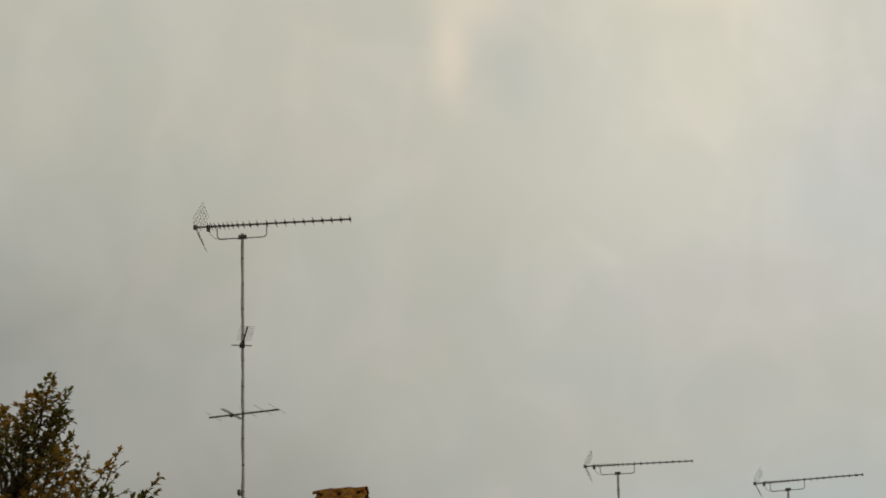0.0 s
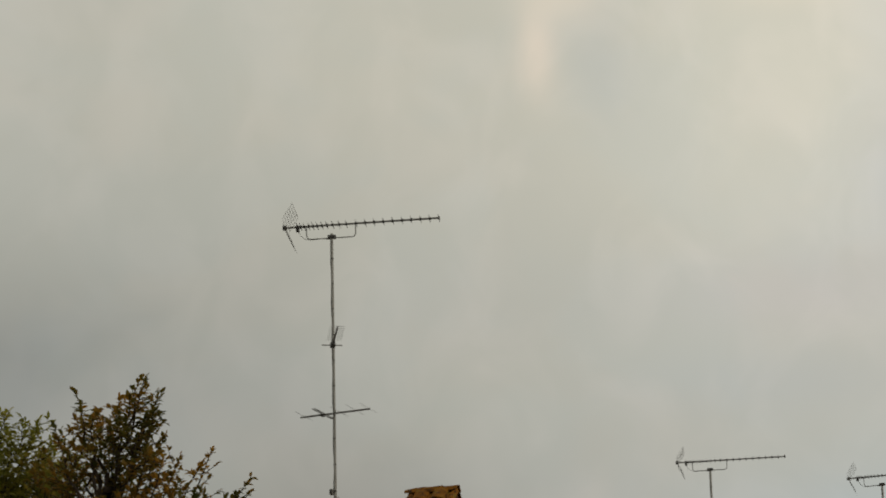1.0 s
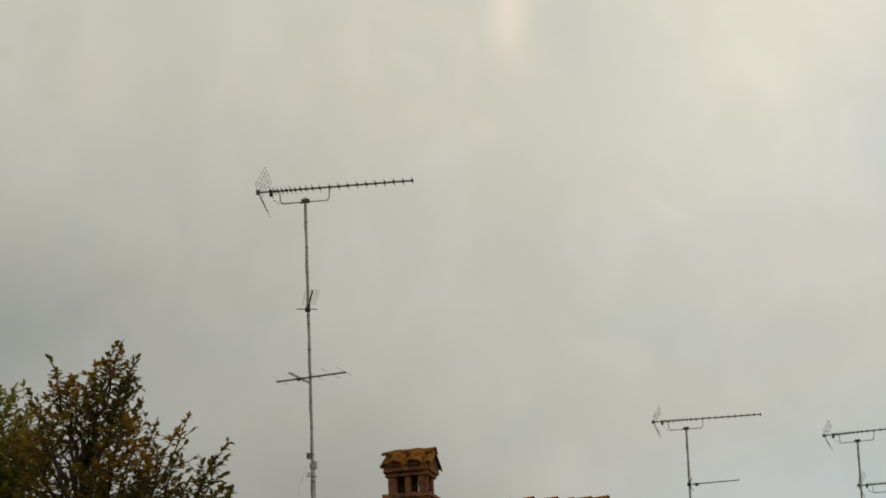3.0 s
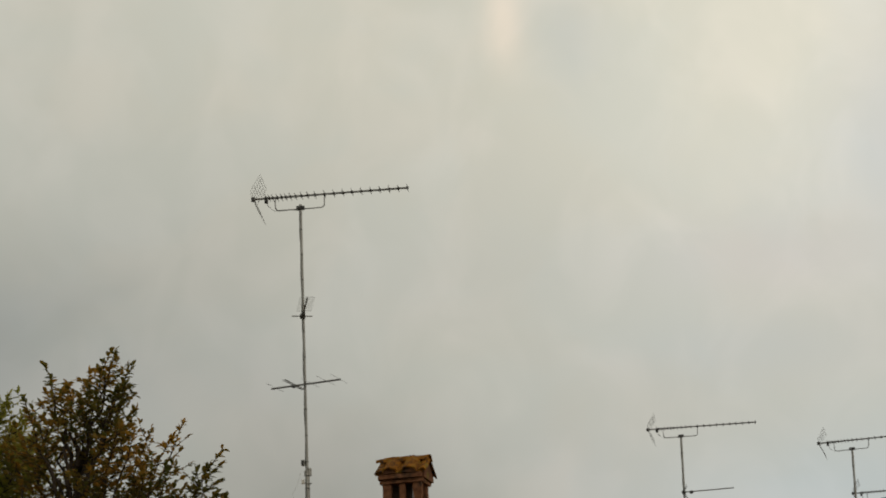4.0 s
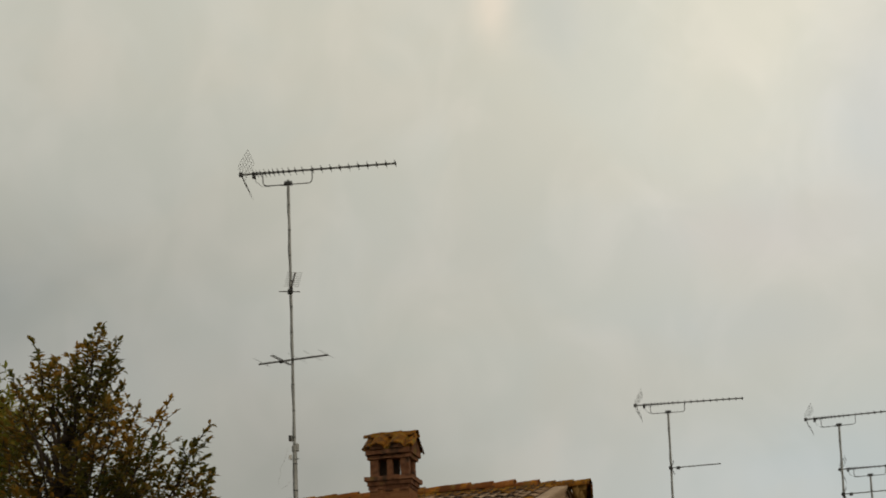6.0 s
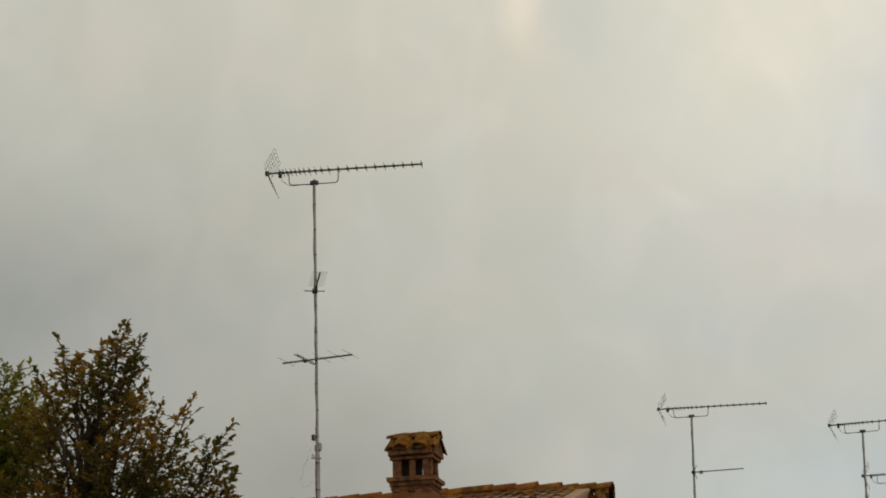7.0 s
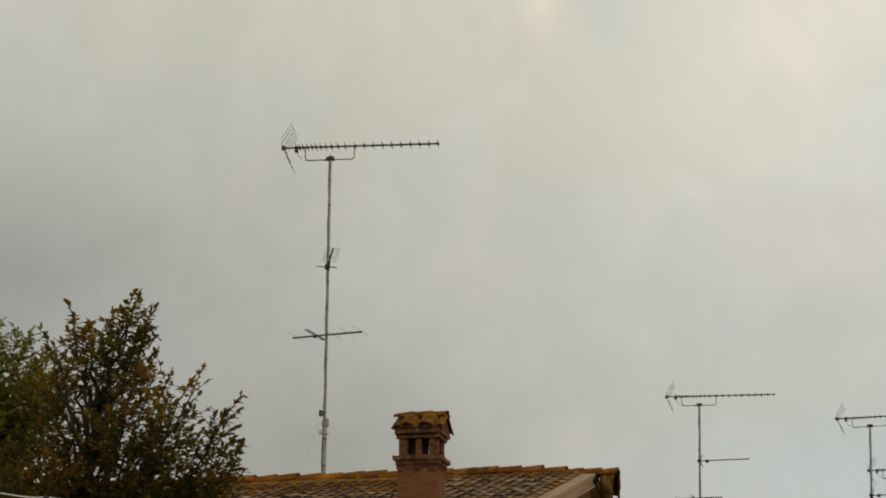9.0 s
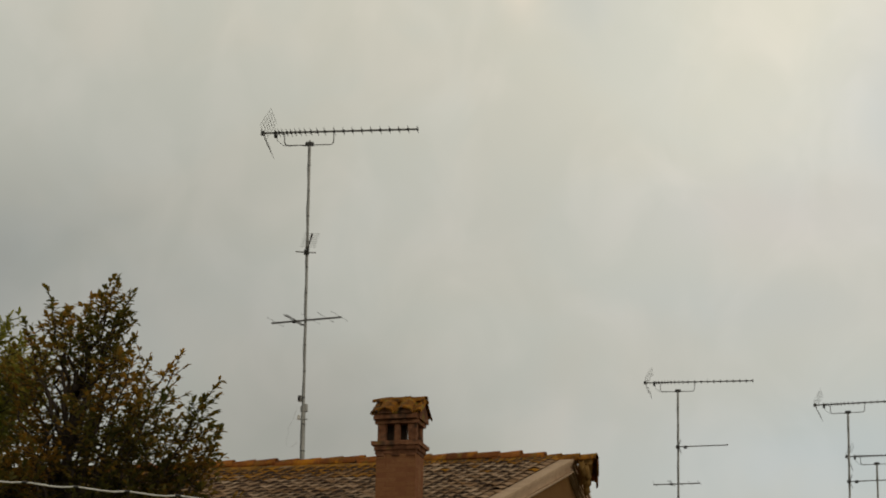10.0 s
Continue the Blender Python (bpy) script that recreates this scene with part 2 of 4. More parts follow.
def leaf_material(name, colours, positions):
    m = bpy.data.materials.new(name)
    m.use_nodes = True
    N, L = m.node_tree.nodes, m.node_tree.links
    b = N["Principled BSDF"]
    b.inputs["Roughness"].default_value = 0.6
    b.inputs["Specular IOR Level"].default_value = 0.25
    g = N.new("ShaderNodeNewGeometry")
    n = N.new("ShaderNodeTexNoise")
    n.inputs["Scale"].default_value, n.inputs["Detail"].default_value = 1.6, 3
    L.new(g.outputs["Position"], n.inputs["Vector"])
    a = N.new("ShaderNodeMath")
    a.operation = "MULTIPLY_ADD"
    L.new(g.outputs["Random Per Island"], a.inputs[0])
    a.inputs[1].default_value = 0.42
    s = N.new("ShaderNodeMath")
    s.operation = "MULTIPLY_ADD"
    L.new(n.outputs["Fac"], s.inputs[0])
    s.inputs[1].default_value, s.inputs[2].default_value = 1.6, -0.50
    L.new(s.outputs[0], a.inputs[2])
    r = N.new("ShaderNodeValToRGB")
    el = r.color_ramp.elements
    while len(el) < len(colours):
        el.new(0.5)
    for e, c, p in zip(el, colours, positions):
        e.position, e.color = p, (*c, 1)
    L.new(a.outputs[0], r.inputs[0])
    L.new(r.outputs[0], b.inputs["Base Color"])
    t = N.new("ShaderNodeBsdfTranslucent")
    L.new(r.outputs[0], t.inputs["Color"])
    mx = N.new("ShaderNodeMixShader")
    mx.inputs[0].default_value = 0.5
    L.new(b.outputs[0], mx.inputs[1]), L.new(t.outputs[0], mx.inputs[2])
    L.new(mx.outputs[0], N["Material Output"].inputs[0])
    return m


M_LEAF = leaf_material("autumn_leaf", [(0.055, 0.060, 0.014), (0.112, 0.098, 0.019), (0.195, 0.120, 0.020), (0.285, 0.147, 0.022), (0.39, 0.205, 0.026)],
                       [0.15, 0.42, 0.60, 0.80, 1.0])
M_LEAF_GREEN = leaf_material("green_leaf", [(0.13, 0.135, 0.022), (0.23, 0.23, 0.038), (0.33, 0.295, 0.052), (0.37, 0.24, 0.045)], [0.2, 0.5, 0.75, 1.0])


# ---- mesh helpers ----
def part(name, bm, mat, parent=None, label="", m=None, smooth=False):
    """Link a bmesh as one mesh object, under parent where given."""
    me = bpy.data.meshes.new(name)
    if isinstance(bm, bmesh.types.BMesh):
        bm.normal_update()
        bm.to_mesh(me)
        bm.free()
    else:
        me.from_pydata(*bm)
    me.materials.append(mat)
    if smooth:
        me.polygons.foreach_set("use_smooth", [True] * len(me.polygons))
    ob = new(name, me)
    if parent:
        ob.parent = parent
    if m is not None:
        ob.matrix_basis = m
    if label:
        tagged(ob, label)
    return ob


def empty(name, m=None):
    ob = new(name)
    if m is not None:
        ob.matrix_basis = m
    return ob


def box(bm, lo, hi, bevel=0.0):
    lo, hi = Vector(lo), Vector(hi)
    r = bmesh.ops.create_cube(bm, size=1, matrix=Matrix.Translation((lo + hi) / 2) @ Matrix.Diagonal((*(hi - lo), 1)))
    if bevel:
        edges = list({e for v in r["verts"] for e in v.link_edges})
        bmesh.ops.bevel(bm, geom=edges, offset=bevel, segments=2, affect="EDGES", profile=0.6)
    return bm


def worn(bm, amp, cuts=2, scale=14.0, seed=0.0):
    """Cuts the faces finer and knocks them slightly out of true, as old clay is."""
    bmesh.ops.subdivide_edges(bm, edges=bm.edges[:], cuts=cuts, use_grid_fill=True)
    bm.normal_update()
    for v in bm.verts:
        p = v.co * scale + Vector((seed, seed * 1.7, 0))
        v.co += v.normal * amp * noise.noise(p) + Vector((noise.noise(p + Vector((9, 0, 0))), noise.noise(p + Vector((0, 9, 0))), noise.noise(p + Vector((0, 0, 9))))) * amp * 0.6
    return bm


def rod(bm, a, b, r0, r1=None, n=8):
    """A round bar from a to b, tapering from r0 to r1."""
    a, b = Vector(a), Vector(b)
    r1 = r0 if r1 is None else r1
    m = Matrix.Translation((a + b) / 2) @ (b - a).to_track_quat("Z", "Y").to_matrix().to_4x4()
    bmesh.ops.create_cone(bm, cap_ends=True, segments=n, radius1=r0, radius2=r1, depth=(b - a).length, matrix=m)
    return bm


def pipe(bm, pts, r, n=6):
    """A bent bar through the points, in short joined lengths."""
    pts = [Vector(p) for p in pts]
    rings = []
    for i, p in enumerate(pts):
        d = (pts[min(i + 1, len(pts) - 1)] - pts[max(i - 1, 0)]).normalized()
        q = d.to_track_quat("Z", "Y")
        rings.append([bm.verts.new(p + q @ Vector((r * math.cos(k * math.tau / n), r * math.sin(k * math.tau / n), 0))) for k in range(n)])
    for a, b in zip(rings, rings[1:]):
        for k in range(n):
            bm.faces.new((a[k], a[(k + 1) % n], b[(k + 1) % n], b[k]))
    bm.faces.new(rings[0][::-1]), bm.faces.new(rings[-1])
    return bm


def prism(bm, outline, x0, x1):
    """The outline (y, z), pushed along x from x0 to x1."""
    a = [bm.verts.new((x0, y, z)) for y, z in outline]
    b = [bm.verts.new((x1, y, z)) for y, z in outline]
    n = len(a)
    bm.faces.new(a), bm.faces.new(b[::-1])
    for i in range(n):
        bm.faces.new((a[i], b[i], b[(i + 1) % n], a[(i + 1) % n]))
    bmesh.ops.recalc_face_normals(bm, faces=bm.faces)
    return bm


def barrel(length, r0, r1, thick=0.014, n=7, lift=0.0, squash=1.0):
    """A barrel tile along +y: r0 at the low end (y = 0), r1 at the high end; open half round with a visible rim."""
    v, f = [], []
    for y, r, z in ((0, r0, lift), (length, r1, 0.0), (0, r0 - thick, lift), (length * 0.6, (r0 + r1) / 2 - thick, lift * 0.4)):
        for k in range(n):
            a = math.pi * k / (n - 1)
            v.append((-r * math.cos(a), y, z + r * squash * math.sin(a)))
    for k in range(n - 1):
        f.append((k, k + 1, n + k + 1, n + k))
        f.append((2 * n + k + 1, 2 * n + k, 3 * n + k, 3 * n + k + 1))
        f.append((k + 1, k, 2 * n + k, 2 * n + k + 1))
    f.append((0, n, 3 * n, 2 * n)), f.append((n - 1, 3 * n - 1, 4 * n - 1, 2 * n - 1))
    return v, [], f


def mesh_of(name, data, mat, smooth=False):
    me = bpy.data.meshes.new(name)
    me.from_pydata(*data)
    me.materials.append(mat)
    if smooth:
        me.polygons.foreach_set("use_smooth", [True] * len(me.polygons))
    return me


def shade_inside(me, n, mat, faces):
    """Gives the hollow side of each barrel tile in the mesh its own dark material, shade put into the colour; faces:
    how many one tile has.
    """
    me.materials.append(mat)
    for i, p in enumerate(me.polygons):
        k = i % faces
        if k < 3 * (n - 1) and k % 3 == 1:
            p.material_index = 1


def joined(meshes):
    """Many (verts, edges, faces, matrix) as one."""
    V, F = [], []
    for (v, _, f), m in meshes:
        k = len(V)
        V.extend([tuple(m @ Vector(p)) for p in v])
        F.extend([tuple(i + k for i in q) for q in f])
    return V, [], F


# ---- ground ----
def ground():
    bm = bmesh.new()
    bmesh.ops.create_grid(bm, x_segments=60, y_segments=60, size=1500)
    for v in bm.verts:
        d = v.co.xy.length
        v.co.z = -0.02 if d < 120 else -0.02 - noise.noise(v.co * 0.004) * min(1, (d - 120) / 400) * 3
    return tagged(part("ground", bm, M_GROUND), "dry autumn grass, earth and gravel round the houses", "ground", kind="structure")


ground()

# ---- the house with the tiled roof ----
RIDGE_Y, RIDGE_Z, SLOPE = 35.18, 9.10, 18.0  # roof bed at the ridge
TAN = math.tan(radians(SLOPE))
EAVE_Y, BACK_Y = 29.15, 41.2
WEST, GABLE = -21.0, -7.72
END = -7.31  # where the ridge and the back slope stop
COL, ROW = 0.172, 0.335


def bed(y):
    return RIDGE_Z - abs(RIDGE_Y - y) * TAN


def main_house():
    house = tagged(empty("house", pose((WEST + GABLE) / 2, RIDGE_Y, 0)), "two-storey brown rendered house with a lichened barrel-tile roof", "house")
    inv = Matrix.Translation((-(WEST + GABLE) / 2, -RIDGE_Y, 0))

    def add(name, bm, mat, parent=house, label=""):
        if isinstance(bm, bmesh.types.BMesh):
            bmesh.ops.transform(bm, matrix=inv, verts=bm.verts)
        return part(name, bm, mat, parent, label)

    y0, y1 = EAVE_Y + 0.7, BACK_Y - 0.7
    top = bed(y0) - 0.12
    x0, x1 = WEST + 0.3, GABLE - 0.12
    add("front_wall", box(bmesh.new(), (x0, y0, -0.1), (x1, y0 + 0.3, top)), M_WALL)
    add("back_wall", box(bmesh.new(), (x0, y1 - 0.3, -0.1), (x1, y1, top)), M_WALL)
    for nm, xa in (("gable_wall", GABLE - 0.33), ("gable_wall", x0)):
        add(nm, prism(bmesh.new(), [(y0 + 0.301, -0.1), (y1 - 0.301, -0.1), (y1 - 0.301, top + 0.05), (RIDGE_Y, RIDGE_Z - 0.14), (y0 + 0.301, top + 0.05)],
                      xa, xa + 0.3), M_WALL, label="brown rendered gable wall")
    # stepped plaster cornice up both rakes of the gable
    for name, out, up, deep in (("cornice_top", 0.185, 0.02, 0.042), ("cornice_fascia", 0.155, -0.022, 0.05), ("cornice_middle", 0.128, -0.072, 0.088), ("cornice_bead", 0.162, -0.160, 0.030),
                                ("cornice_band", 0.120, -0.190, 0.03)):
        for ya in (EAVE_Y + 0.15, BACK_Y - 0.15):
            s = 1 if ya > RIDGE_Y else -1
            zr = RIDGE_Z + up
            ze = zr - abs(ya - RIDGE_Y) * TAN
            bm = prism(bmesh.new(), [(RIDGE_Y, zr), (ya, ze), (ya, ze - deep), (RIDGE_Y, zr - deep)], GABLE - 0.119, GABLE - 0.10 + out)
            add(name, bm, M_PLASTER, label="pale moulded plaster rake cornice")
    # roof bed: a thick folded slab, with the back slope running on past the gable
    roof = add("roof", prism(bmesh.new(), [(EAVE_Y, bed(EAVE_Y)), (RIDGE_Y, RIDGE_Z), (BACK_Y, bed(BACK_Y)), (BACK_Y, bed(BACK_Y) - 0.1),
                                           (RIDGE_Y, RIDGE_Z - 0.1), (EAVE_Y, bed(EAVE_Y) - 0.1)], WEST, GABLE - 0.125), M_DECK, label="dark bedding under the tiles")
    return house, roof, inv


house, roof, house_inv = main_house()


# ---- chimney ----
CH_X, CH_Y = -8.835, 30.0  # middle of the front face
CH_W, CH_D = 0.526, 0.37


def chimney():
    base = bed(CH_Y) - 0.1
    ch = tagged(empty("chimney", pose(CH_X, CH_Y, base)), "red brick chimney with an arched, gabled, lichen-covered tile cap", "chimney")
    w, d = CH_W / 2, CH_D
    Z = lambda z: z - base
    z_ledge = 8.155
    stack = part("chimney_shaft", box(bmesh.new(), (-w + 0.002, 0.002, 0), (w - 0.002, d - 0.002, Z(z_ledge))), M_MORTAR, ch, "dusty mortar core of the shaft")
    # bricks, courses of 66 mm
    course, joint, L, B = 0.060, 0.005, (CH_W - 0.005) / 2, 0.118
    rnd = random.Random(4)

    def brick_mesh(lx, ly):
        return box(bmesh.new(), (-lx / 2, -ly / 2, 0), (lx / 2, ly / 2, course - joint), 0.004)

    def make(lx, ly):
        me = bpy.data.meshes.new("brick")
        bm = brick_mesh(lx, ly)
        bm.to_mesh(me)
        bm.free()
        me.materials.append(M_BRICK)
        return me

    stretcher, header, long_side = make(L - joint, B), make(B - 0.004, B), make(B, d - 2 * B - 2 * joint)
    n = int(Z(z_ledge) / course)
    for i in range(n):
        z = Z(z_ledge) - (i + 1) * course
        spots = []
        for y in (B / 2, d - B / 2):
            if i % 2:
                spots += [(stretcher, -L / 2, y), (stretcher, L / 2, y)]
            else:
                spots += [(header, -w + B / 2, y), (stretcher, 0, y), (header, w - B / 2, y)]
        spots += [(long_side, -w + B / 2, d / 2), (long_side, w - B / 2, d / 2)]
        for me, x, y in spots:
            o = new("brick", me)
            o.parent = stack
            o.matrix_basis = pose(x + rnd.uniform(-0.002, 0.002), y + rnd.uniform(-0.003, 0.003), z + rnd.uniform(-0.002, 0.002), 0, 0, rnd.uniform(-0.4, 0.4))

    def slab(name, over, z0, z1, label=""):
        return part(name, worn(box(bmesh.new(), (-w - over, -over, Z(z0)), (w + over, d + over, Z(z1))), 0.009, 7, 16.0, z0), M_CLAY, ch, label)

    for over, za, zb in ((0.008, z_ledge, 8.203), (0.026, 8.203, 8.262), (0.050, 8.262, 8.318)):
        slab("ledge", over, za, zb, "sooty terracotta ledge")
    z0, z1 = 8.318, 8.548
    pw = 0.105
    for x in (-w + pw / 2 + 0.01, w - pw / 2 - 0.01):
        for y in (0.055, d - 0.055):
            part("pier", worn(box(bmesh.new(), (x - pw / 2, y - 0.045, Z(z0) - 0.006), (x + pw / 2, y + 0.045, Z(z1) + 0.006)), 0.010, 4, 16.0, x + y), M_CLAY, ch)
    for y in (0.05, d - 0.05):
        part("pier", box(bmesh.new(), (-0.036, y - 0.035, Z(z0)), (0.036, y + 0.035, Z(z1)), 0.008), M_CLAY, ch, "narrow middle pier")
    part("flue", box(bmesh.new(), (-0.17, 0.14, Z(z0)), (0.085, d - 0.14, Z(z1)), 0.01), M_DECK, ch, "blackened flue liner")
    for x in (-w + 0.06, 0.0, w - 0.06):
        part("corbel", box(bmesh.new(), (x - 0.05, -0.022, Z(z_ledge - 0.03)), (x + 0.05, 0.0, Z(z_ledge)), 0.004), M_CLAY, ch)
    slab("plate", 0.02, z1, 8.595)
    # gabled block under the cap tiles
    ze, zr, over = 8.598, 8.83, 0.03
    mid = d / 2
    part("gable_block", prism(bmesh.new(), [(-0.03, Z(ze)), (d + 0.03, Z(ze)), (d + 0.03, Z(ze + 0.05)), (mid, Z(zr)), (-0.03, Z(ze + 0.05))], -w - over - 0.01, w + over + 0.02), M_CLAY, ch)
    cap = part("cap_roof", prism(bmesh.new(), [(-0.06, Z(ze + 0.052)), (mid, Z(zr + 0.012)), (d + 0.06, Z(ze + 0.052)), (d + 0.06, Z(ze + 0.098)), (mid, Z(zr + 0.045)),
                                               (-0.06, Z(ze + 0.098))], -w - 0.062, w + 0.035), M_CAP, ch, "mossy bed of the cap")
    run = math.hypot(mid + 0.085, zr - ze)
    tilt = math.degrees(math.atan2(zr - ze - 0.045, mid + 0.085))
    def mossy(data, seed):
        bm = bmesh.new()
        vs = [bm.verts.new(p) for p in data[0]]
        for f in data[2]:
            bm.faces.new([vs[i] for i in f])
        worn(bm, 0.013, 3, 17.0, seed)
        me = bpy.data.meshes.new("tile")
        bm.to_mesh(me)
        bm.free()
        me.materials.append(M_CAP)
        return me

    big = mossy(barrel(run, 0.110, 0.10, 0.022, 9, 0.0, 0.78), 1.0)
    for x in (-0.125, 0.125):
        o = new("tile", big)
        o.parent = cap
        o.matrix_basis = pose(x, -0.10, Z(ze + 0.064), tilt, 0, 0)
        o = new("tile", big)
        o.parent = cap
        o.matrix_basis = pose(x, d + 0.10, Z(ze + 0.064), tilt, 0, 180)
    # clay plugs that close the mouths of the two cap tiles, and the sill under them
    for y0, y1 in ((-0.096, -0.02), (d + 0.02, d + 0.096)):
        for x in (-0.125, 0.125):
            bm = bmesh.new()
            arc = [(x + 0.092 * math.cos(math.pi * k / 8), Z(ze + 0.065) + 0.060 * math.sin(math.pi * k / 8)) for k in range(9)]
            a, b = [bm.verts.new((px, y0, pz)) for px, pz in arc], [bm.verts.new((px, y1, pz)) for px, pz in arc]
            bm.faces.new(a), bm.faces.new(b[::-1])
            for k in range(9):
                bm.faces.new((a[k], b[k], b[(k + 1) % 9], a[(k + 1) % 9]))
            bmesh.ops.recalc_face_normals(bm, faces=bm.faces)
            part("arch_plug", bm, M_CLAY, ch, "clay infill in the mouth of a cap tile")
    part("sill", worn(box(bmesh.new(), (-w - 0.022, -0.070, Z(ze + 0.002)), (w + 0.022, -0.031, Z(ze + 0.064))), 0.006, 5, 16.0, 3.0), M_CLAY, ch)
    verge = mossy(barrel(run, 0.055, 0.055, 0.018, 7, 0.0, 0.8), 9.0)
    for x in (-w - 0.018, w + 0.03):
        for y, turn in ((-0.08, 0), (d + 0.08, 180)):
            o = new("tile", verge)
            o.parent = cap
            o.matrix_basis = pose(x, y, Z(ze + 0.066), tilt, 0, turn)
    top = mossy(barrel(0.44, 0.105, 0.09, 0.02, 9, 0.012, 0.75), 5.0)
    for x, lift in ((0.085, 0.022), (w + 0.075, 0.014)):
        o = new("tile", top)
        o.parent = cap
        o.matrix_basis = pose(x, mid, Z(zr + lift), 0, 0, 90)
    return ch


chimney()


# ---- aerials ----
def long_yagi():
    """Long aerial with its boom along +x from the corner reflector; origin where the bracket meets the mast."""
    a = tagged(empty("uhf_antenna"), "long aluminium yagi television aerial with a mesh corner reflector", "antenna", "long television aerials on masts")
    ox, oz = -0.748, 0.200
    P = lambda x, y, z: (x + ox, y, z + oz)
    bm = box(bmesh.new(), P(0, -0.013, -0.013), P(2.462, 0.013, 0.013), 0.003)
    part("boom", bm, M_ALU, a)
    bm = bmesh.new()
    box(bm, P(-0.025, -0.025, -0.035), P(0.04, 0.025, 0.035), 0.01)
    part("reflector_hub", bm, M_BLACK, a, "black plastic hub")
    for s in (1, -1):
        lie, far = (radians(58), 0.335) if s > 0 else (radians(65), 0.345)
        d = Vector((math.cos(lie), 0, s * math.sin(lie)))
        bm = bmesh.new()
        for k in range(7):
            c = Vector(P(0, 0, 0)) + d * (0.03 + (far - 0.03) * k / 6)
            rod(bm, c + Vector((0, -0.36, 0)), c + Vector((0, 0.36, 0)), 0.0028 if s > 0 else 0.0016, n=5)
        for y in (-0.36, -0.18, 0.0, 0.18, 0.36):
            c = Vector(P(0, y, 0))
            rod(bm, c + d * 0.03, c + d * far, 0.0022 if s > 0 else 0.0017, n=5)
        part("reflector_mesh", bm, M_ALU, a, "fine wire reflector panel")
    bm = box(bmesh.new(), P(0.185, -0.035, -0.075), P(0.240, 0.035, 0.02), 0.008)
    dip = part("dipole_box", bm, M_BLACK, a, "black dipole connection box")
    bm = bmesh.new()
    for z in (0.012, -0.03):
        rod(bm, P(0.213, -0.18, z), P(0.213, 0.18, z), 0.005, n=6)
    part("dipole", bm, M_ALU, dip)
    for x in (0.264, 0.317, 0.389, 0.456, 0.523, 0.597, 0.678, 0.770, 0.870, 0.985, 1.138, 1.282, 1.425, 1.571, 1.717, 1.864, 2.010, 2.155, 2.300, 2.446):
        h = 0.185 - 0.012 * (x / 2.4)
        e = part("director", rod(bmesh.new(), P(x, -h, 0.0), P(x, h, 0.0), 0.0048, n=6), M_ALU, a)
        part("clip", box(bmesh.new(), P(x - 0.014, -0.022, -0.023), P(x + 0.014, 0.022, 0.023), 0.004), M_BLACK, e, "black plastic clip")
    bm = bmesh.new()
    arc = [P(0.352, 0, 0), P(0.352, 0, -0.15), P(0.358, 0, -0.178), P(0.38, 0, -0.209), P(0.41, 0, -0.216), P(1.07, 0, -0.216), P(1.10, 0, -0.209), P(1.122, 0, -0.178),
           P(1.128, 0, -0.15), P(1.128, 0, 0)]
    pipe(bm, arc, 0.0085, 8)
    part("bracket", bm, M_ALU, a, "bent U-shaped support bar", smooth=True)
    bm = box(bmesh.new(), (-0.065, -0.03, -0.03), (0.065, 0.03, 0.03), 0.008)
    cl = part("clamp", bm, M_BLACK, a, "dark mast clamp")
    for x in (-0.04, 0.04):
        part("bolt", rod(bmesh.new(), (x, -0.045, 0.0), (x, 0.045, 0.0), 0.006, n=6), M_STEEL, cl)
    bm = bmesh.new()
    pipe(bm, [P(0.215, 0, -0.06), P(0.25, 0.01, -0.14), P(0.33, 0.015, -0.205), P(0.42, 0.012, -0.222), P(0.6, 0.01, -0.216), (-0.02, 0.025, -0.03), (0.0, 0.03, -0.12)], 0.004, 5)
    part("lead", bm, M_BLACK, a, "thin black coaxial lead", smooth=True)
    return a


def place_mast(name_label, foot, head, r0, r1, split):
    """A two-stage mast from foot to head, with a collar where the stages meet."""
    foot, head = Vector(foot), Vector(head)
    m = tagged(empty("antenna_mast", Matrix.Translation(foot)), name_label, "mast", "television masts on the roofs")
    v = head - foot
    j = v * split
    part("lower_pole", rod(bmesh.new(), (0, 0, 0), j, r0, n=14), M_STEEL, m, smooth=False)
    part("upper_pole", rod(bmesh.new(), j - v * 0.02, v, r1, n=12), M_STEEL, m)
    part("collar", rod(bmesh.new(), j - v.normalized() * 0.05, j + v.normalized() * 0.03, r0 * 1.35, n=14), M_STEEL, m)
    k = int(v.length / 0.4)
    for i in range(1, k):
        c = v * (i / k)
        rr = (r0 if i / k < split else r1) * 1.12
        part("cable_tie", rod(bmesh.new(), c - Vector((0, 0, 0.008)), c + Vector((0, 0, 0.008)), rr, n=10), M_BLACK, m)
    bm = bmesh.new()
    side = Vector((-r1 * 0.75, -r1 * 0.85, 0))
    pipe(bm, [side * (r0 / r1 if i / 24 < split else 1) + v * (i / 24) + Vector((math.sin(i * 1.9) * 0.006, 0, 0)) for i in range(1, 25)], 0.0045, 5)
    part("coaxial_cable", bm, M_BLACK, m, "thin black cable tied down the pole", smooth=True)
    part("foot_plate", box(bmesh.new(), (-0.12, -0.12, -0.05), (0.12, 0.12, 0.02), 0.01), M_STEEL, m)
    return m


FOOT_A, HEAD_A = Vector((-11.905, 35.43, bed(35.43))), Vector((-11.971, 35.43, 14.40))
LEAN_A = (HEAD_A - FOOT_A) / (HEAD_A - FOOT_A).z


def on_a(z):
    return FOOT_A + LEAN_A * (z - FOOT_A.z)


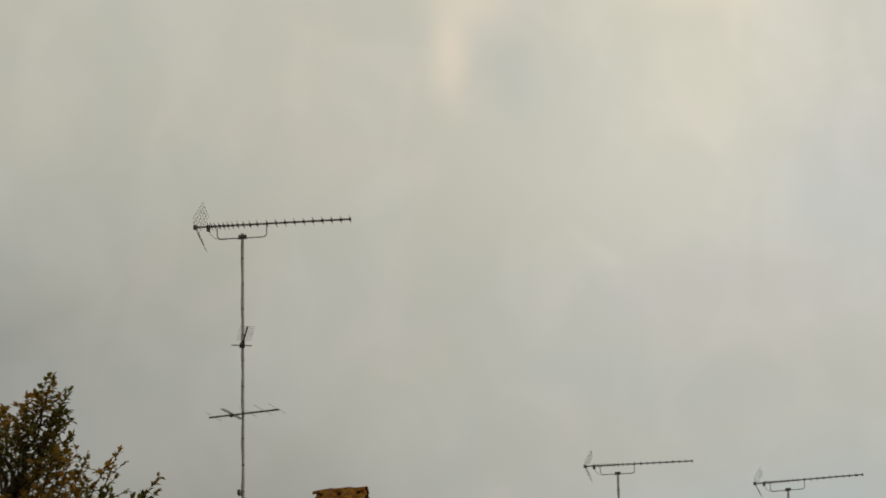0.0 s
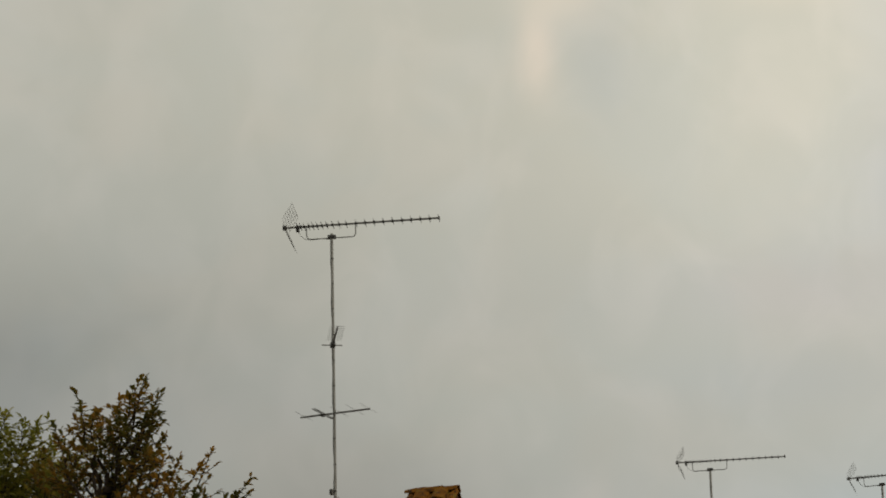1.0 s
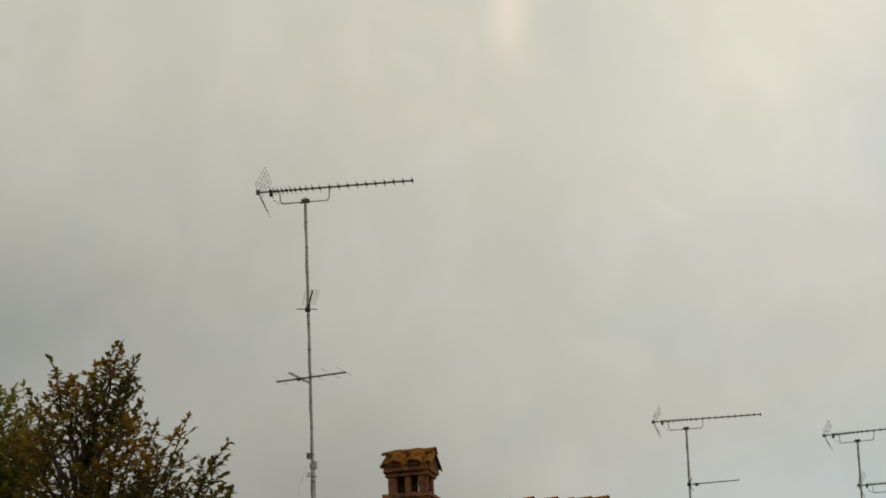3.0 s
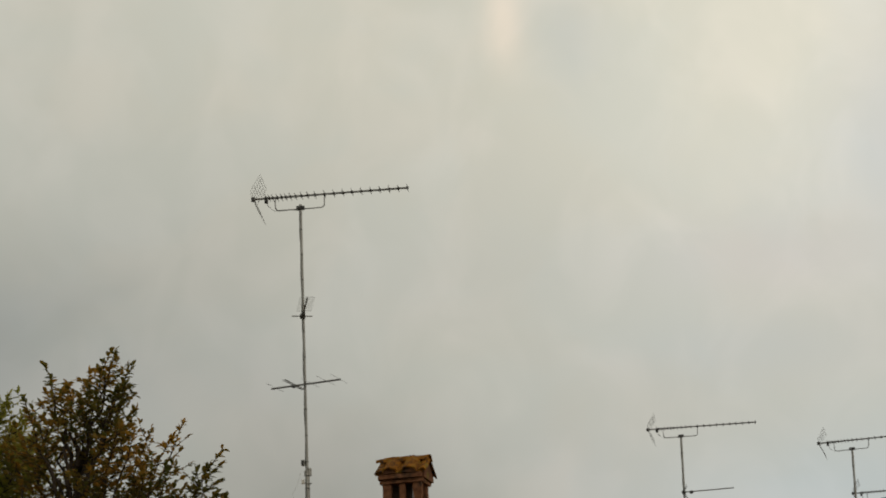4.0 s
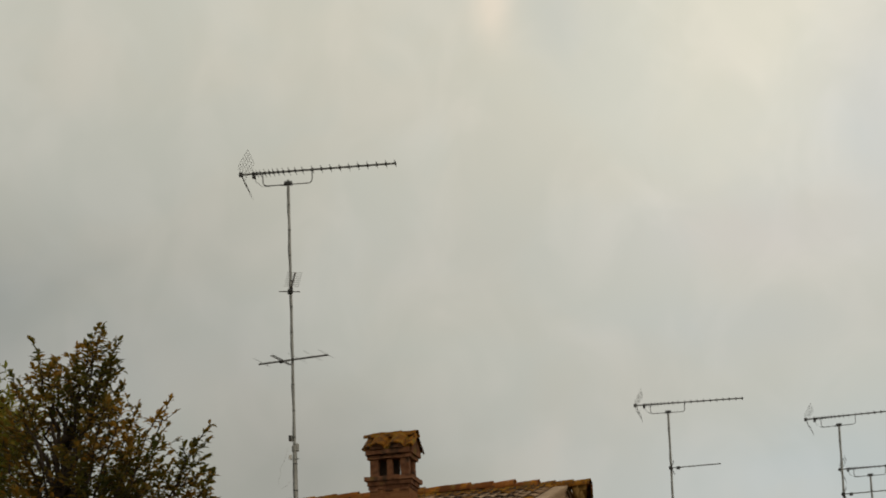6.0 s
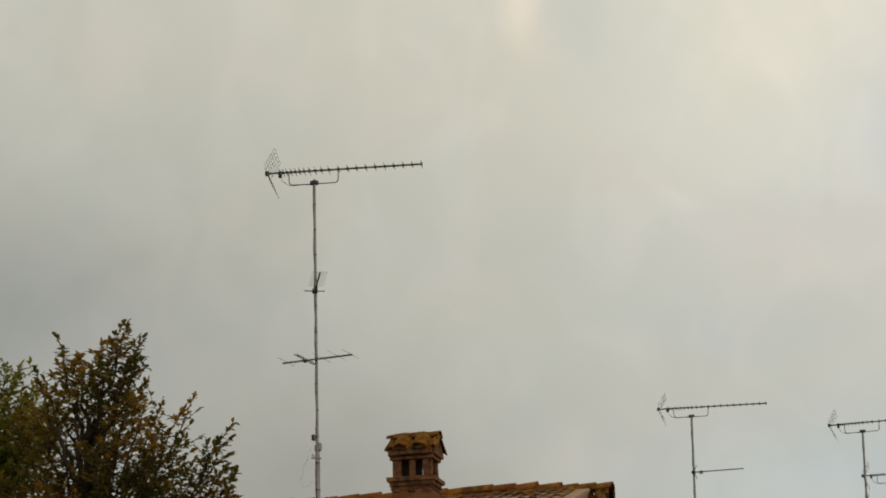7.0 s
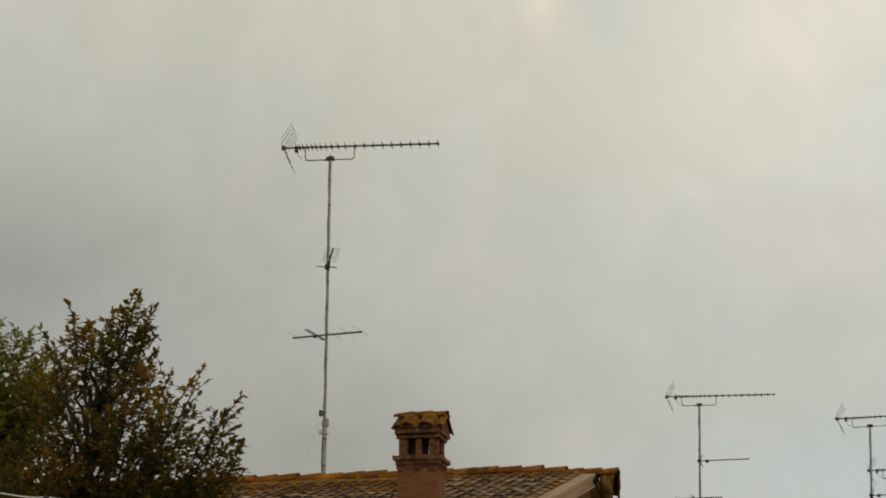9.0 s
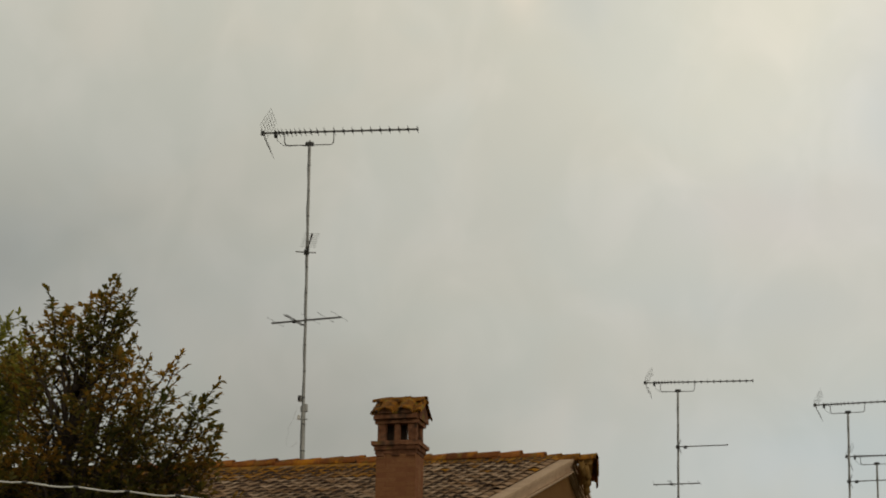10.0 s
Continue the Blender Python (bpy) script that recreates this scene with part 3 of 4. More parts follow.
mast_a = place_mast("tall two-stage galvanised mast standing behind the tiled ridge", FOOT_A, HEAD_A, 0.034, 0.021, 0.20)
yagi = long_yagi()
yagi.matrix_basis = Matrix.Translation(on_a(14.345)) @ pose(0, 0, 0, 0, 0, 12) @ pose(0, 0, 0, 0, -1.6, 0)


def mast_fittings():
    """Amplifier boxes, power lead and slack cable on the lower pole."""
    def at_z(z):
        return on_a(z) - FOOT_A
    c = at_z(10.25)
    b = part("amplifier_box", box(bmesh.new(), c + Vector((-0.085, -0.04, -0.045)), c + Vector((-0.03, 0.03, 0.045)), 0.012), M_GREY, mast_a, "grey plastic amplifier box")
    part("lid", box(bmesh.new(), c + Vector((-0.08, -0.046, -0.038)), c + Vector((-0.035, -0.041, 0.038)), 0.003), M_BLACK, b)
    c = at_z(10.10)
    part("splitter_box", box(bmesh.new(), c + Vector((0.026, -0.04, -0.06)), c + Vector((0.062, 0.03, 0.06)), 0.01), M_GREY, mast_a, "small grey splitter box")
    c = at_z(9.93)
    part("bracket_arm", rod(bmesh.new(), c + Vector((-0.09, -0.03, 0)), c + Vector((0.075, -0.03, -0.015)), 0.009, n=8), M_STEEL, mast_a)
    part("bracket_box", box(bmesh.new(), c + Vector((-0.085, -0.04, -0.01)), c + Vector((-0.045, 0.0, 0.06)), 0.008), M_WHITE, mast_a, "pale weathered junction box")
    c = at_z(10.2)
    part("slack_cable", pipe(bmesh.new(), [c + Vector(p) for p in ((-0.08, -0.05, -0.1), (-0.14, -0.06, -0.3), (-0.22, -0.06, -0.42), (-0.20, -0.06, -0.5), (-0.25, -0.06, -0.62),
                                                                     (-0.2, -0.06, -0.72), (-0.12, -0.06, -0.70), (-0.05, -0.05, -0.62))], 0.0016, 5), M_GREY, mast_a, "thin slack cable loop", smooth=True)


mast_fittings()


def short_yagi(n, length, half, label, group="", mirror=True):
    """Short aerial, boom along +x, fixed at its rear end."""
    a = tagged(empty("short_antenna"), label, "antenna", group)
    part("boom", box(bmesh.new(), (-0.05, -0.011, -0.011), (length, 0.011, 0.011), 0.003), M_ALU, a)
    part("clamp", box(bmesh.new(), (-0.04, -0.04, -0.036), (0.04, 0.04, 0.036), 0.01), M_BLACK, a)
    part("dipole_box", box(bmesh.new(), (0.13, -0.025, -0.045), (0.21, 0.025, 0.02), 0.008), M_BLACK, a)
    for s in (1, -1) if mirror else ():
        bm = bmesh.new()
        for k in range(5):
            rod(bm, (0.02 + 0.012 * k, -0.16, s * (0.02 + 0.03 * k)), (0.02 + 0.012 * k, 0.16, s * (0.02 + 0.03 * k)), 0.003, n=5)
        rod(bm, (0.01, 0, s * 0.01), (0.08, 0, s * 0.15), 0.005, n=5)
        part("reflector", bm, M_ALU, a)
    for i in range(n):
        x = 0.26 + (length - 0.28) * i / (n - 1)
        part("director", rod(bmesh.new(), (x, -half, 0.01), (x, half, 0.01), 0.003, n=5), M_ALU, a)
    return a


def band_three(length, spots, label, dip_x, dip_half, group=""):
    """Broad aerial with few long thin rods and one thick folded dipole; origin at the mast, x = 0 at its tail plus tail."""
    a = tagged(empty("vhf_antenna"), label, "antenna", group)
    part("boom", box(bmesh.new(), (0, -0.012, -0.012), (length, 0.012, 0.012), 0.003), M_ALU, a)
    bm = bmesh.new()
    pipe(bm, [(dip_x - 0.02, -dip_half, 0.02), (dip_x - 0.02, dip_half, 0.02), (dip_x + 0.02, dip_half, 0.02), (dip_x + 0.02, -dip_half, 0.02)], 0.0075, 6)
    part("folded_dipole", bm, M_ALU, a)
    part("dipole_box", box(bmesh.new(), (dip_x - 0.025, -0.022, -0.03), (dip_x + 0.025, 0.022, 0.015), 0.008), M_BLACK, a)
    for x, h in spots:
        part("rod", rod(bmesh.new(), (x, -h, 0.016), (x, h, 0.016), 0.0026, n=5), M_ALU, a)
    return a


panel = short_yagi(8, 1.0, 0.115, "small yagi aerial pointing towards the viewer halfway up the mast", mirror=False)
panel.matrix_basis = Matrix.Translation(on_a(12.565) + Vector((0, -0.03, 0))) @ pose(0, 0, 0, 0, 0, -67)
part("cross_bar", rod(bmesh.new(), (0.0, -0.17, 0.0), (0.0, 0.15, 0.0), 0.009, n=6), M_ALU, panel)

vhf = band_three(1.18, ((0.06, 0.30), (0.66, 0.32), (0.92, 0.33), (1.15, 0.30)), "broad four-rod aerial with a thick folded dipole on the mast", 0.38, 0.33)
vhf.matrix_basis = Matrix.Translation(on_a(11.47) + Vector((0.015, -0.045, 0))) @ pose(0, 0, 0, 0, 0, -7) @ Matrix.Translation((-0.575, 0, 0))


# ---- the houses behind, below the view, that carry the further masts ----
def far_house(x0, x1, ridge_y, ridge_z, depth):
    h = tagged(empty("far_house", pose((x0 + x1) / 2, ridge_y, 0)), "plain brown rendered house with a tiled roof behind", "house")
    w = (x1 - x0) / 2
    ez = ridge_z - depth * TAN
    part("wall", box(bmesh.new(), (-w + 0.3, -depth + 0.5, -0.1), (w - 0.3, depth - 0.5, ez)), M_WALL, h)
    part("gable", prism(bmesh.new(), [(-depth + 0.5, ez + 0.002), (depth - 0.5, ez + 0.002), (0, ridge_z - 0.2)], -w + 0.3, w - 0.3), M_WALL, h)
    r = part("roof", prism(bmesh.new(), [(-depth, ez), (0, ridge_z), (depth, ez), (depth, ez - 0.12), (0, ridge_z - 0.12), (-depth, ez - 0.12)], -w, w), M_TILE_FIELD, h, "weathered tiled roof")
    one = barrel(2 * w / 30, 0.11, 0.10, 0.015, 7, 0.012)
    part("ridge", joined([(one, pose(-w + (k + 1) * 2 * w / 30, 0, ridge_z - 0.03, 0, 0, 90)) for k in range(30)]), M_RIDGE, r, "row of curved ridge tiles")
    return h


far_house(-17.0, 3.0, 56.3, 9.9, 5.5)
far_house(-12.0, 6.0, 66.5, 11.0, 5.0)


def far_bed(y):
    return 9.9 - abs(56.3 - y) * TAN if y < 61 else 11.0 - abs(66.5 - y) * TAN


FAR = [  # mast foot x, y, head z, lean in x over its height, aerial yaw, tilt
    (-9.61, 55.17, 14.89, 0.015, 8.0, -0.6),
    (-5.90, 56.19, 14.47, 0.03, 2.0, -1.2),
    (-5.79, 61.9, 14.44, 0.0, 3.0, -0.5),
]
for i, (x, y, z, lean, yaw, tilt) in enumerate(FAR):
    foot = Vector((x, y, far_bed(y)))
    head = Vector((x + lean, y, z))
    place_mast("slim galvanised mast on the roof behind", foot, head, 0.030, 0.024, 0.45)
    copy_thing(yagi, Matrix.Translation(head - Vector((0, 0, 0.02))) @ pose(0, 0, 0, 0, tilt, yaw))
side_b = short_yagi(7, 1.13, 0.05, "short slim yagi aerial on a far mast", "short side aerials on far masts")
side_b.matrix_basis = Matrix.Translation((-9.60, 55.13, 13.56)) @ pose(0, 0, 0, 0, -1.8, 8)
copy_thing(side_b, Matrix.Translation((-5.885, 56.15, 12.84)) @ pose(0, 0, 0, 0, -1.2, 4))
vhf_b = band_three(1.08, ((0.05, 0.35), (0.62, 0.3), (0.84, 0.3), (1.05, 0.28)), "broad rod aerial low on a far mast", 0.42, 0.3)
vhf_b.matrix_basis = Matrix.Translation((-9.61, 55.13, 12.71)) @ pose(0, 0, 0, 0, 0, 0) @ Matrix.Translation((-0.56, 0, 0))


# ---- trees ----
def leaf_sheet(spots, rnd, size):
    """Folded pointed leaves lying nearly level, one island each, from (place, direction) pairs."""
    V, F = [], []
    for p, d in spots:
        L = size * rnd.uniform(0.65, 1.25)
        w = L * rnd.uniform(0.19, 0.27)
        d = d + Vector((0, 0, rnd.gauss(-0.05, 0.18)))
        d.normalize()
        s = d.cross(Vector((rnd.gauss(0, 0.38), rnd.gauss(0, 0.38), 1))).normalized()
        u = s.cross(d)
        k = len(V)
        tip = p + d * L - u * (0.14 * L)
        V += [tuple(p), tuple(p + d * L * 0.32 + s * w * 0.9 + u * w * 0.3), tuple(p + d * L * 0.66 + s * w * 0.8 + u * w * 0.2), tuple(tip),
              tuple(p + d * L * 0.66 - s * w * 0.8 + u * w * 0.2), tuple(p + d * L * 0.32 - s * w * 0.9 + u * w * 0.3), tuple(p + d * L * 0.5)]
        F += [(k, k + 6, k + 1), (k + 6, k + 2, k + 1), (k + 6, k + 3, k + 2), (k, k + 5, k + 6), (k + 6, k + 5, k + 4), (k + 6, k + 4, k + 3)]
    return V, [], F


def bow(a, b, rnd, n=7, lift=0.25, wob=0.06):
    """A branch line from a to b that rises towards its tip."""
    a, b = Vector(a), Vector(b)
    out = []
    for i in range(n + 1):
        t = i / n
        p = a.lerp(b, t)
        p.z -= lift * 4 * t * (1 - t) * 0.5
        if 0 < i < n:
            p += Vector((rnd.gauss(0, wob), rnd.gauss(0, wob), rnd.gauss(0, wob * 0.5)))
        out.append(p)
    return out


def taper_pipe(bm, pts, r0, r1, n=6):
    rings = []
    for i, p in enumerate(pts):
        d = (pts[min(i + 1, len(pts) - 1)] - pts[max(i - 1, 0)]).normalized()
        q = d.to_track_quat("Z", "Y")
        r = r0 + (r1 - r0) * i / (len(pts) - 1)
        rings.append([bm.verts.new(p + q @ Vector((r * math.cos(k * math.tau / n), r * math.sin(k * math.tau / n), 0))) for k in range(n)])
    for a, b in zip(rings, rings[1:]):
        for k in range(n):
            bm.faces.new((a[k], a[(k + 1) % n], b[(k + 1) % n], b[k]))
    bm.faces.new(rings[-1])


def tree(foot, fork, tips, label, leaf, size, per_twig, twigs, seed, twig_len=0.42, envelope=None):
    """A trunk, limbs bowed up to the given tips, and flat sprays of alternate leaves off each limb, lying in loose layers."""
    rnd = random.Random(seed)
    foot = Vector(foot)
    t = tagged(empty("tree", Matrix.Translation(foot)), label, "tree")
    trunk, twig_bm, spots, lines = bmesh.new(), bmesh.new(), [], []
    axis = bow((0, 0, -0.1), (0.15, 0.05, fork), rnd, 9, 0.0, 0.03)
    taper_pipe(trunk, axis, 0.15, 0.06, 10)

    def inside(p, slack):
        return not envelope or p.z + foot.z < envelope(p.x + foot.x, p.y + foot.y) - 0.05 + slack

    def leaves_along(pts, n, first, splay):
        """Leaves set left and right in turn along a shoot."""
        for j in range(n):
            g = first + (1 - first) * (j + rnd.random() * 0.6) / n
            k = min(int(g * (len(pts) - 1)), len(pts) - 2)
            q = pts[k].lerp(pts[k + 1], g * (len(pts) - 1) - k)
            d = (pts[k + 1] - pts[k]).normalized()
            s = d.cross(Vector((0, 0, 1)))
            s = s.normalized() if s.length > 0.1 else Vector((1, 0, 0))
            dd = d * 0.55 + s * (splay if j % 2 else -splay) + Vector((rnd.gauss(0, 0.18), rnd.gauss(0, 0.18), rnd.gauss(0, 0.12)))
            if inside(q, 0.03):
                spots.append((q, dd.normalized()))

    for tip in tips:
        tip = Vector(tip) - foot
        drop = rnd.uniform(0.7, 1.3) + 0.75 * tip.xy.length
        z = min(max(tip.z - drop, 1.6), fork - 0.05)
        s = axis[0].lerp(axis[-1], z / fork)
        for u, v in zip(axis, axis[1:]):
            if u.z <= z <= v.z:
                s = u.lerp(v, (z - u.z) / (v.z - u.z))
        line = bow(s, tip, rnd, 9, 0.18 * tip.xy.length, 0.03)
        lines.append(line)
        turn = rnd.uniform(0, math.tau)
        count = int(twigs * min(1.7, max(0.8, (tip - s).length / 1.8)))  # longer limbs carry more shoots
        for k in range(count):
            f = 0.46 + 0.51 * (k + rnd.random()) / count
            i = min(int(f * 9), 8)
            p = line[i].lerp(line[i + 1], f * 9 - i)
            along = (line[i + 1] - line[i]).normalized()
            turn += 2.4 + rnd.gauss(0, 0.5)
            flat = Vector((math.cos(turn), math.sin(turn), 0))
            d = (along * 0.55 + flat * 0.85).normalized()
            L = twig_len * rnd.uniform(0.6, 1.15) * (1.35 - 0.95 * f)
            tw = bow(p, p + d * L, rnd, 4, 0.05, 0.010)
            if not inside(tw[-1], 0.04):
                continue
            taper_pipe(twig_bm, tw, 0.006, 0.0024, 4)
            leaves_along(tw, max(5, int(per_twig * L / twig_len)), 0.12, 0.8)
            leaves_along(tw[-2:], 3, 0.5, 0.2)
        leaves_along(line[-3:], 16, 0.0, 0.75)
        leaves_along(line[-2:], 5, 0.6, 0.3)
    part("trunk", trunk, M_BARK, t, smooth=True)
    for line in lines:
        bm = bmesh.new()
        taper_pipe(bm, line, 0.030, 0.003, 6)
        part("limb", bm, M_BARK, t, smooth=True)
    tagged(part("twig_growth", twig_bm, M_BARK, t), kind="stuff")
    tagged(part("crown", leaf_sheet(spots, rnd, size), leaf, t, "many small pointed leaves"), kind="stuff")
    return t


def profile(points):
    def at_x(x):
        if x <= points[0][0]:
            return points[0][1]
        for (xa, za), (xb, zb) in zip(points, points[1:]):
            if x <= xb:
                return za + (zb - za) * (x - xa) / (xb - xa)
        return points[-1][1]
    return at_x


def autumn_tree():
    rnd = random.Random(11)
    outline = profile([(-12.4, 8.0), (-11.35, 8.15), (-11.2, 8.47), (-11.04, 8.42), (-11.0, 8.81), (-10.83, 8.68), (-10.6, 8.54), (-10.5, 8.73), (-10.36, 8.75), (-10.24, 8.88),
                       (-10.12, 8.84), (-9.98, 8.70), (-9.92, 8.21), (-9.87, 7.97), (-9.76, 7.99), (-9.7, 7.83), (-9.52, 7.95), (-9.44, 8.04), (-9.36, 8.0), (-9.3, 7.6), (-9.15, 7.6),
                       (-8.97, 7.73), (-8.92, 7.2), (-8.86, 6.84)])
    def crown(x, y):  # the crown's top, rising slowly towards the back
        k = y / 23.9
        return 1.6 + (outline(x / k) - 1.6) * k

    # leaders that stand out of the crown: x, z
    leaders = [(-10.20, 8.88), (-10.14, 8.82), (-10.96, 8.80), (-10.48, 8.72), (-9.99, 8.69), (-10.06, 8.50), (-9.93, 8.22), (-9.77, 8.00), (-9.40, 8.04), (-9.52, 7.92), (-8.96, 7.72),
               (-9.10, 7.55), (-11.21, 8.46), (-8.93, 7.22), (-8.98, 7.02), (-9.02, 6.86), (-10.72, 8.58), (-10.33, 8.70)]
    tips = [(x, 23.9 + 0.06 * math.sin(7 * x), z - 0.04) for x, z in leaders]
    for k in range(46):
        x = rnd.uniform(-11.5, -9.0)
        y = 23.9 + rnd.uniform(-0.7, 0.7)
        tips.append((x, y, max(crown(x, y) - 0.12 - rnd.uniform(0.0, 1.5), 5.0)))
    for k in range(19):  # the full skirt on the side of the house
        x = rnd.uniform(-10.2, -8.92)
        y = 23.9 + rnd.uniform(-0.7, 0.7)
        tips.append((x, y, rnd.uniform(5.8, min(7.6, crown(x, y) - 0.1))))
    for k in range(58):  # the shaded mass on the other side
        tips.append((rnd.uniform(-12.6, -10.7), 23.9 + rnd.uniform(-1.1, 1.1), rnd.uniform(5.4, 7.5)))
    for k in range(16):
        a = rnd.uniform(0, math.tau)
        tips.append((-10.65 + 1.7 * math.cos(a), 23.7 + 1.7 * math.sin(a), rnd.uniform(3.2, 6.0)))
    return tree((-10.7, 23.75, 0), 7.6, tips, "autumn tree with small dark olive and rust-brown leaves", M_LEAF, 0.086, 14, 14, 21, 0.56, crown)


def green_tree():
    rnd = random.Random(12)
    tips = [(-12.58, 25.6, 9.12), (-12.24, 25.7, 9.02), (-12.08, 25.8, 8.80), (-12.9, 25.5, 9.0), (-12.35, 25.6, 8.85), (-12.15, 25.6, 8.6), (-11.95, 25.7, 8.45), (-11.8, 25.6, 8.25)]
    for k in range(60):
        x = rnd.uniform(-14.0, -11.9)
        tips.append((x, 25.6 + rnd.uniform(-0.9, 0.9), 8.95 - abs(rnd.gauss(0, 1.2)) - max(0, abs(x + 12.8) - 0.8) * 0.5))
    return tree((-13.3, 25.6, 0), 7.6, tips, "yellow-green leafy tree behind the autumn tree", M_LEAF_GREEN, 0.085, 20, 28, 33, 0.5)


autumn_tree()
green_tree()


# ---- cable span in front of the trees ----
CABLE_A, CABLE_B = Vector((-12.0, 11.62, 4.62)), Vector((3.0, 18.26, 4.62))
CABLE_FALL = 0.42


def cable_height(f):
    return 4.62 - 0.30 * (4 * f * (1 - f)) + CABLE_LIFT - CABLE_FALL * (f - 0.45)


CABLE_LIFT = 0.20


def cable_span():
    """A pale sheathed cable lashed at short steps, each length drooping a little between its dark ties."""
    span = tagged(empty("overhead_cable", Matrix.Translation(CABLE_A)), "pale sheathed overhead cable with dark lashings between two poles", "cable")
    length = (CABLE_B - CABLE_A).length
    step = 0.315
    n = int(length / step)
    step = length / n
    pts = []
    for i in range(n):
        for k in range(4):
            u = k / 4
            f = (i + u) / n
            p = CABLE_A.lerp(CABLE_B, f)
            droop = -0.010 * 4 * u * (1 - u) + 0.012 * (0.5 - u) * (1 if 0 < u else 0)
            pts.append(Vector((p.x, p.y, cable_height(f) + droop)) - CABLE_A)
    pts.append(Vector((CABLE_B.x, CABLE_B.y, cable_height(1))) - CABLE_A)
    part("sheath", pipe(bmesh.new(), pts, 0.0055, 8), M_WHITE, span, smooth=True)
    for i in range(1, n):
        c = pts[i * 4]
        d = (pts[i * 4 + 1] - pts[i * 4 - 1]).normalized()
        part("lashing", rod(bmesh.new(), c - d * 0.018, c + d * 0.018, 0.0070, n=8), M_BLACK, span)


cable_span()


def pole(x, y, hook):
    p = tagged(empty("cable_pole", pose(x, y, 0)), "dark wooden pole holding the cable", "pole", "cable poles")
    part("shaft", rod(bmesh.new(), (0, 0, -0.1), (0, 0, 5.3), 0.11, 0.08, 12), M_WOOD, p)
    part("insulator", rod(bmesh.new(), (0, 0, 5.29), (0, 0, 5.38), 0.03, 0.02, 10), M_WHITE, p)
    part("hook", rod(bmesh.new(), (0, 0, hook), (0.0, -0.13, hook), 0.012, n=8), M_STEEL, p)
    return p


for c, f in ((CABLE_A, 0), (CABLE_B, 1)):
    pole(c.x, c.y + 0.11, cable_height(f))


# ---- roof tiles ----
def lay_tiles():
    rnd = random.Random(7)
    one = barrel(0.45, 0.084, 0.074, 0.013, 8, 0.022, 0.38)
    me, top_me = mesh_of("tile", one, M_TILE, True), mesh_of("tile", one, M_TILE_TOP, True)
    # tile mouths darkened by colour, as painted shade
    shade_inside(me, 8, M_CHANNEL, len(one[2]))
    shade_inside(top_me, 8, M_CHANNEL, len(one[2]))
    rest, under = [], []
    ang = SLOPE
    cols = int((GABLE - 0.19 - WEST) / COL)
    rows = int((RIDGE_Y - EAVE_Y) / math.cos(radians(SLOPE)) / ROW)
    for c in range(cols):
        x = GABLE - 0.20 - c * COL
        for r in range(rows):
            s = 0.45 + r * ROW
            y = RIDGE_Y - s * math.cos(radians(SLOPE))
            z = RIDGE_Z - s * math.sin(radians(SLOPE)) + 0.02
            m = pose(x + rnd.gauss(0, 0.006), y + rnd.gauss(0, 0.012), z + rnd.gauss(0, 0.003), ang + rnd.gauss(0, 0.5), rnd.gauss(0, 1.2), rnd.gauss(0, 1.2))
            if c < 30 and r < 10:
                o = new("tile", top_me if r < (3 if x < -10 else 1) or (r < 5 and rnd.random() < (0.45 if x < -10 else 0.12)) else me)
                o.parent = roof
                o.matrix_basis = house_inv @ m
            else:
                rest.append((one, house_inv @ m))
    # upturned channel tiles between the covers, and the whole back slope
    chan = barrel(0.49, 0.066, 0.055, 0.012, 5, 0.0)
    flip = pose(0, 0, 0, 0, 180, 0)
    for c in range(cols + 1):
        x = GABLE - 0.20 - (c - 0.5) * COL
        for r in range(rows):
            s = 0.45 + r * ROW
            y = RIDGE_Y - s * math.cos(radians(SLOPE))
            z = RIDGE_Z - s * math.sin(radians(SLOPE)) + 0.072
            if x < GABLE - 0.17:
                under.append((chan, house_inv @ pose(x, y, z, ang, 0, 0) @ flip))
    for c in range(int((GABLE - WEST) / COL)):
        x = GABLE - 0.20 - c * COL
        for r in range(rows):
            s = 0.45 + r * ROW
            y = RIDGE_Y + s * math.cos(radians(SLOPE))
            rest.append((one, house_inv @ pose(x, y, RIDGE_Z - s * math.sin(radians(SLOPE)) + 0.02, ang, 0, 180)))
    field = tagged(part("tile_field", joined(rest), M_TILE_FIELD, roof, "weathered grey-brown barrel tiles", smooth=True), kind="stuff")
    shade_inside(field.data, 8, M_CHANNEL, len(one[2]))
    # channels take the same painted shade, so the gaps read dark
    tagged(part("channel_tile_field", joined(under), M_CHANNEL, roof, "channel tiles coloured dark for the shade between the covers", smooth=True), kind="stuff")
    # ridge tiles, each lapped over the next
    rid = mesh_of("ridge_tile", barrel(0.44, 0.125, 0.112, 0.016, 9, 0.018, 0.95), M_RIDGE, True)
    rid_old = mesh_of("ridge_tile", barrel(0.34, 0.120, 0.108, 0.016, 9, 0.012, 0.9), M_CAP, True)
    x = END
    while x > WEST:
        old = x > END - 0.55
        o = new("ridge_tile", rid_old if old else rid)
        o.parent = roof
        dip = -0.012 - 0.07 * min(1, max(0, (x - (END - 1.05)) / 0.95))
        o.matrix_basis = house_inv @ pose(x, RIDGE_Y + rnd.gauss(0, 0.006), RIDGE_Z + 0.035 + 0.0045 * (GABLE - x) + dip + rnd.gauss(0, 0.005), rnd.gauss(0, 0.8), rnd.gauss(0, 1.5), 90 + rnd.gauss(0, 1.2))
        x -= (0.25 if old else 0.344) + rnd.gauss(0, 0.006)
    # mossy mortar that fills the joint under the ridge on the near side, uneven along its lower edge
    bm = bmesh.new()
    low, high = [], []
    n = 150
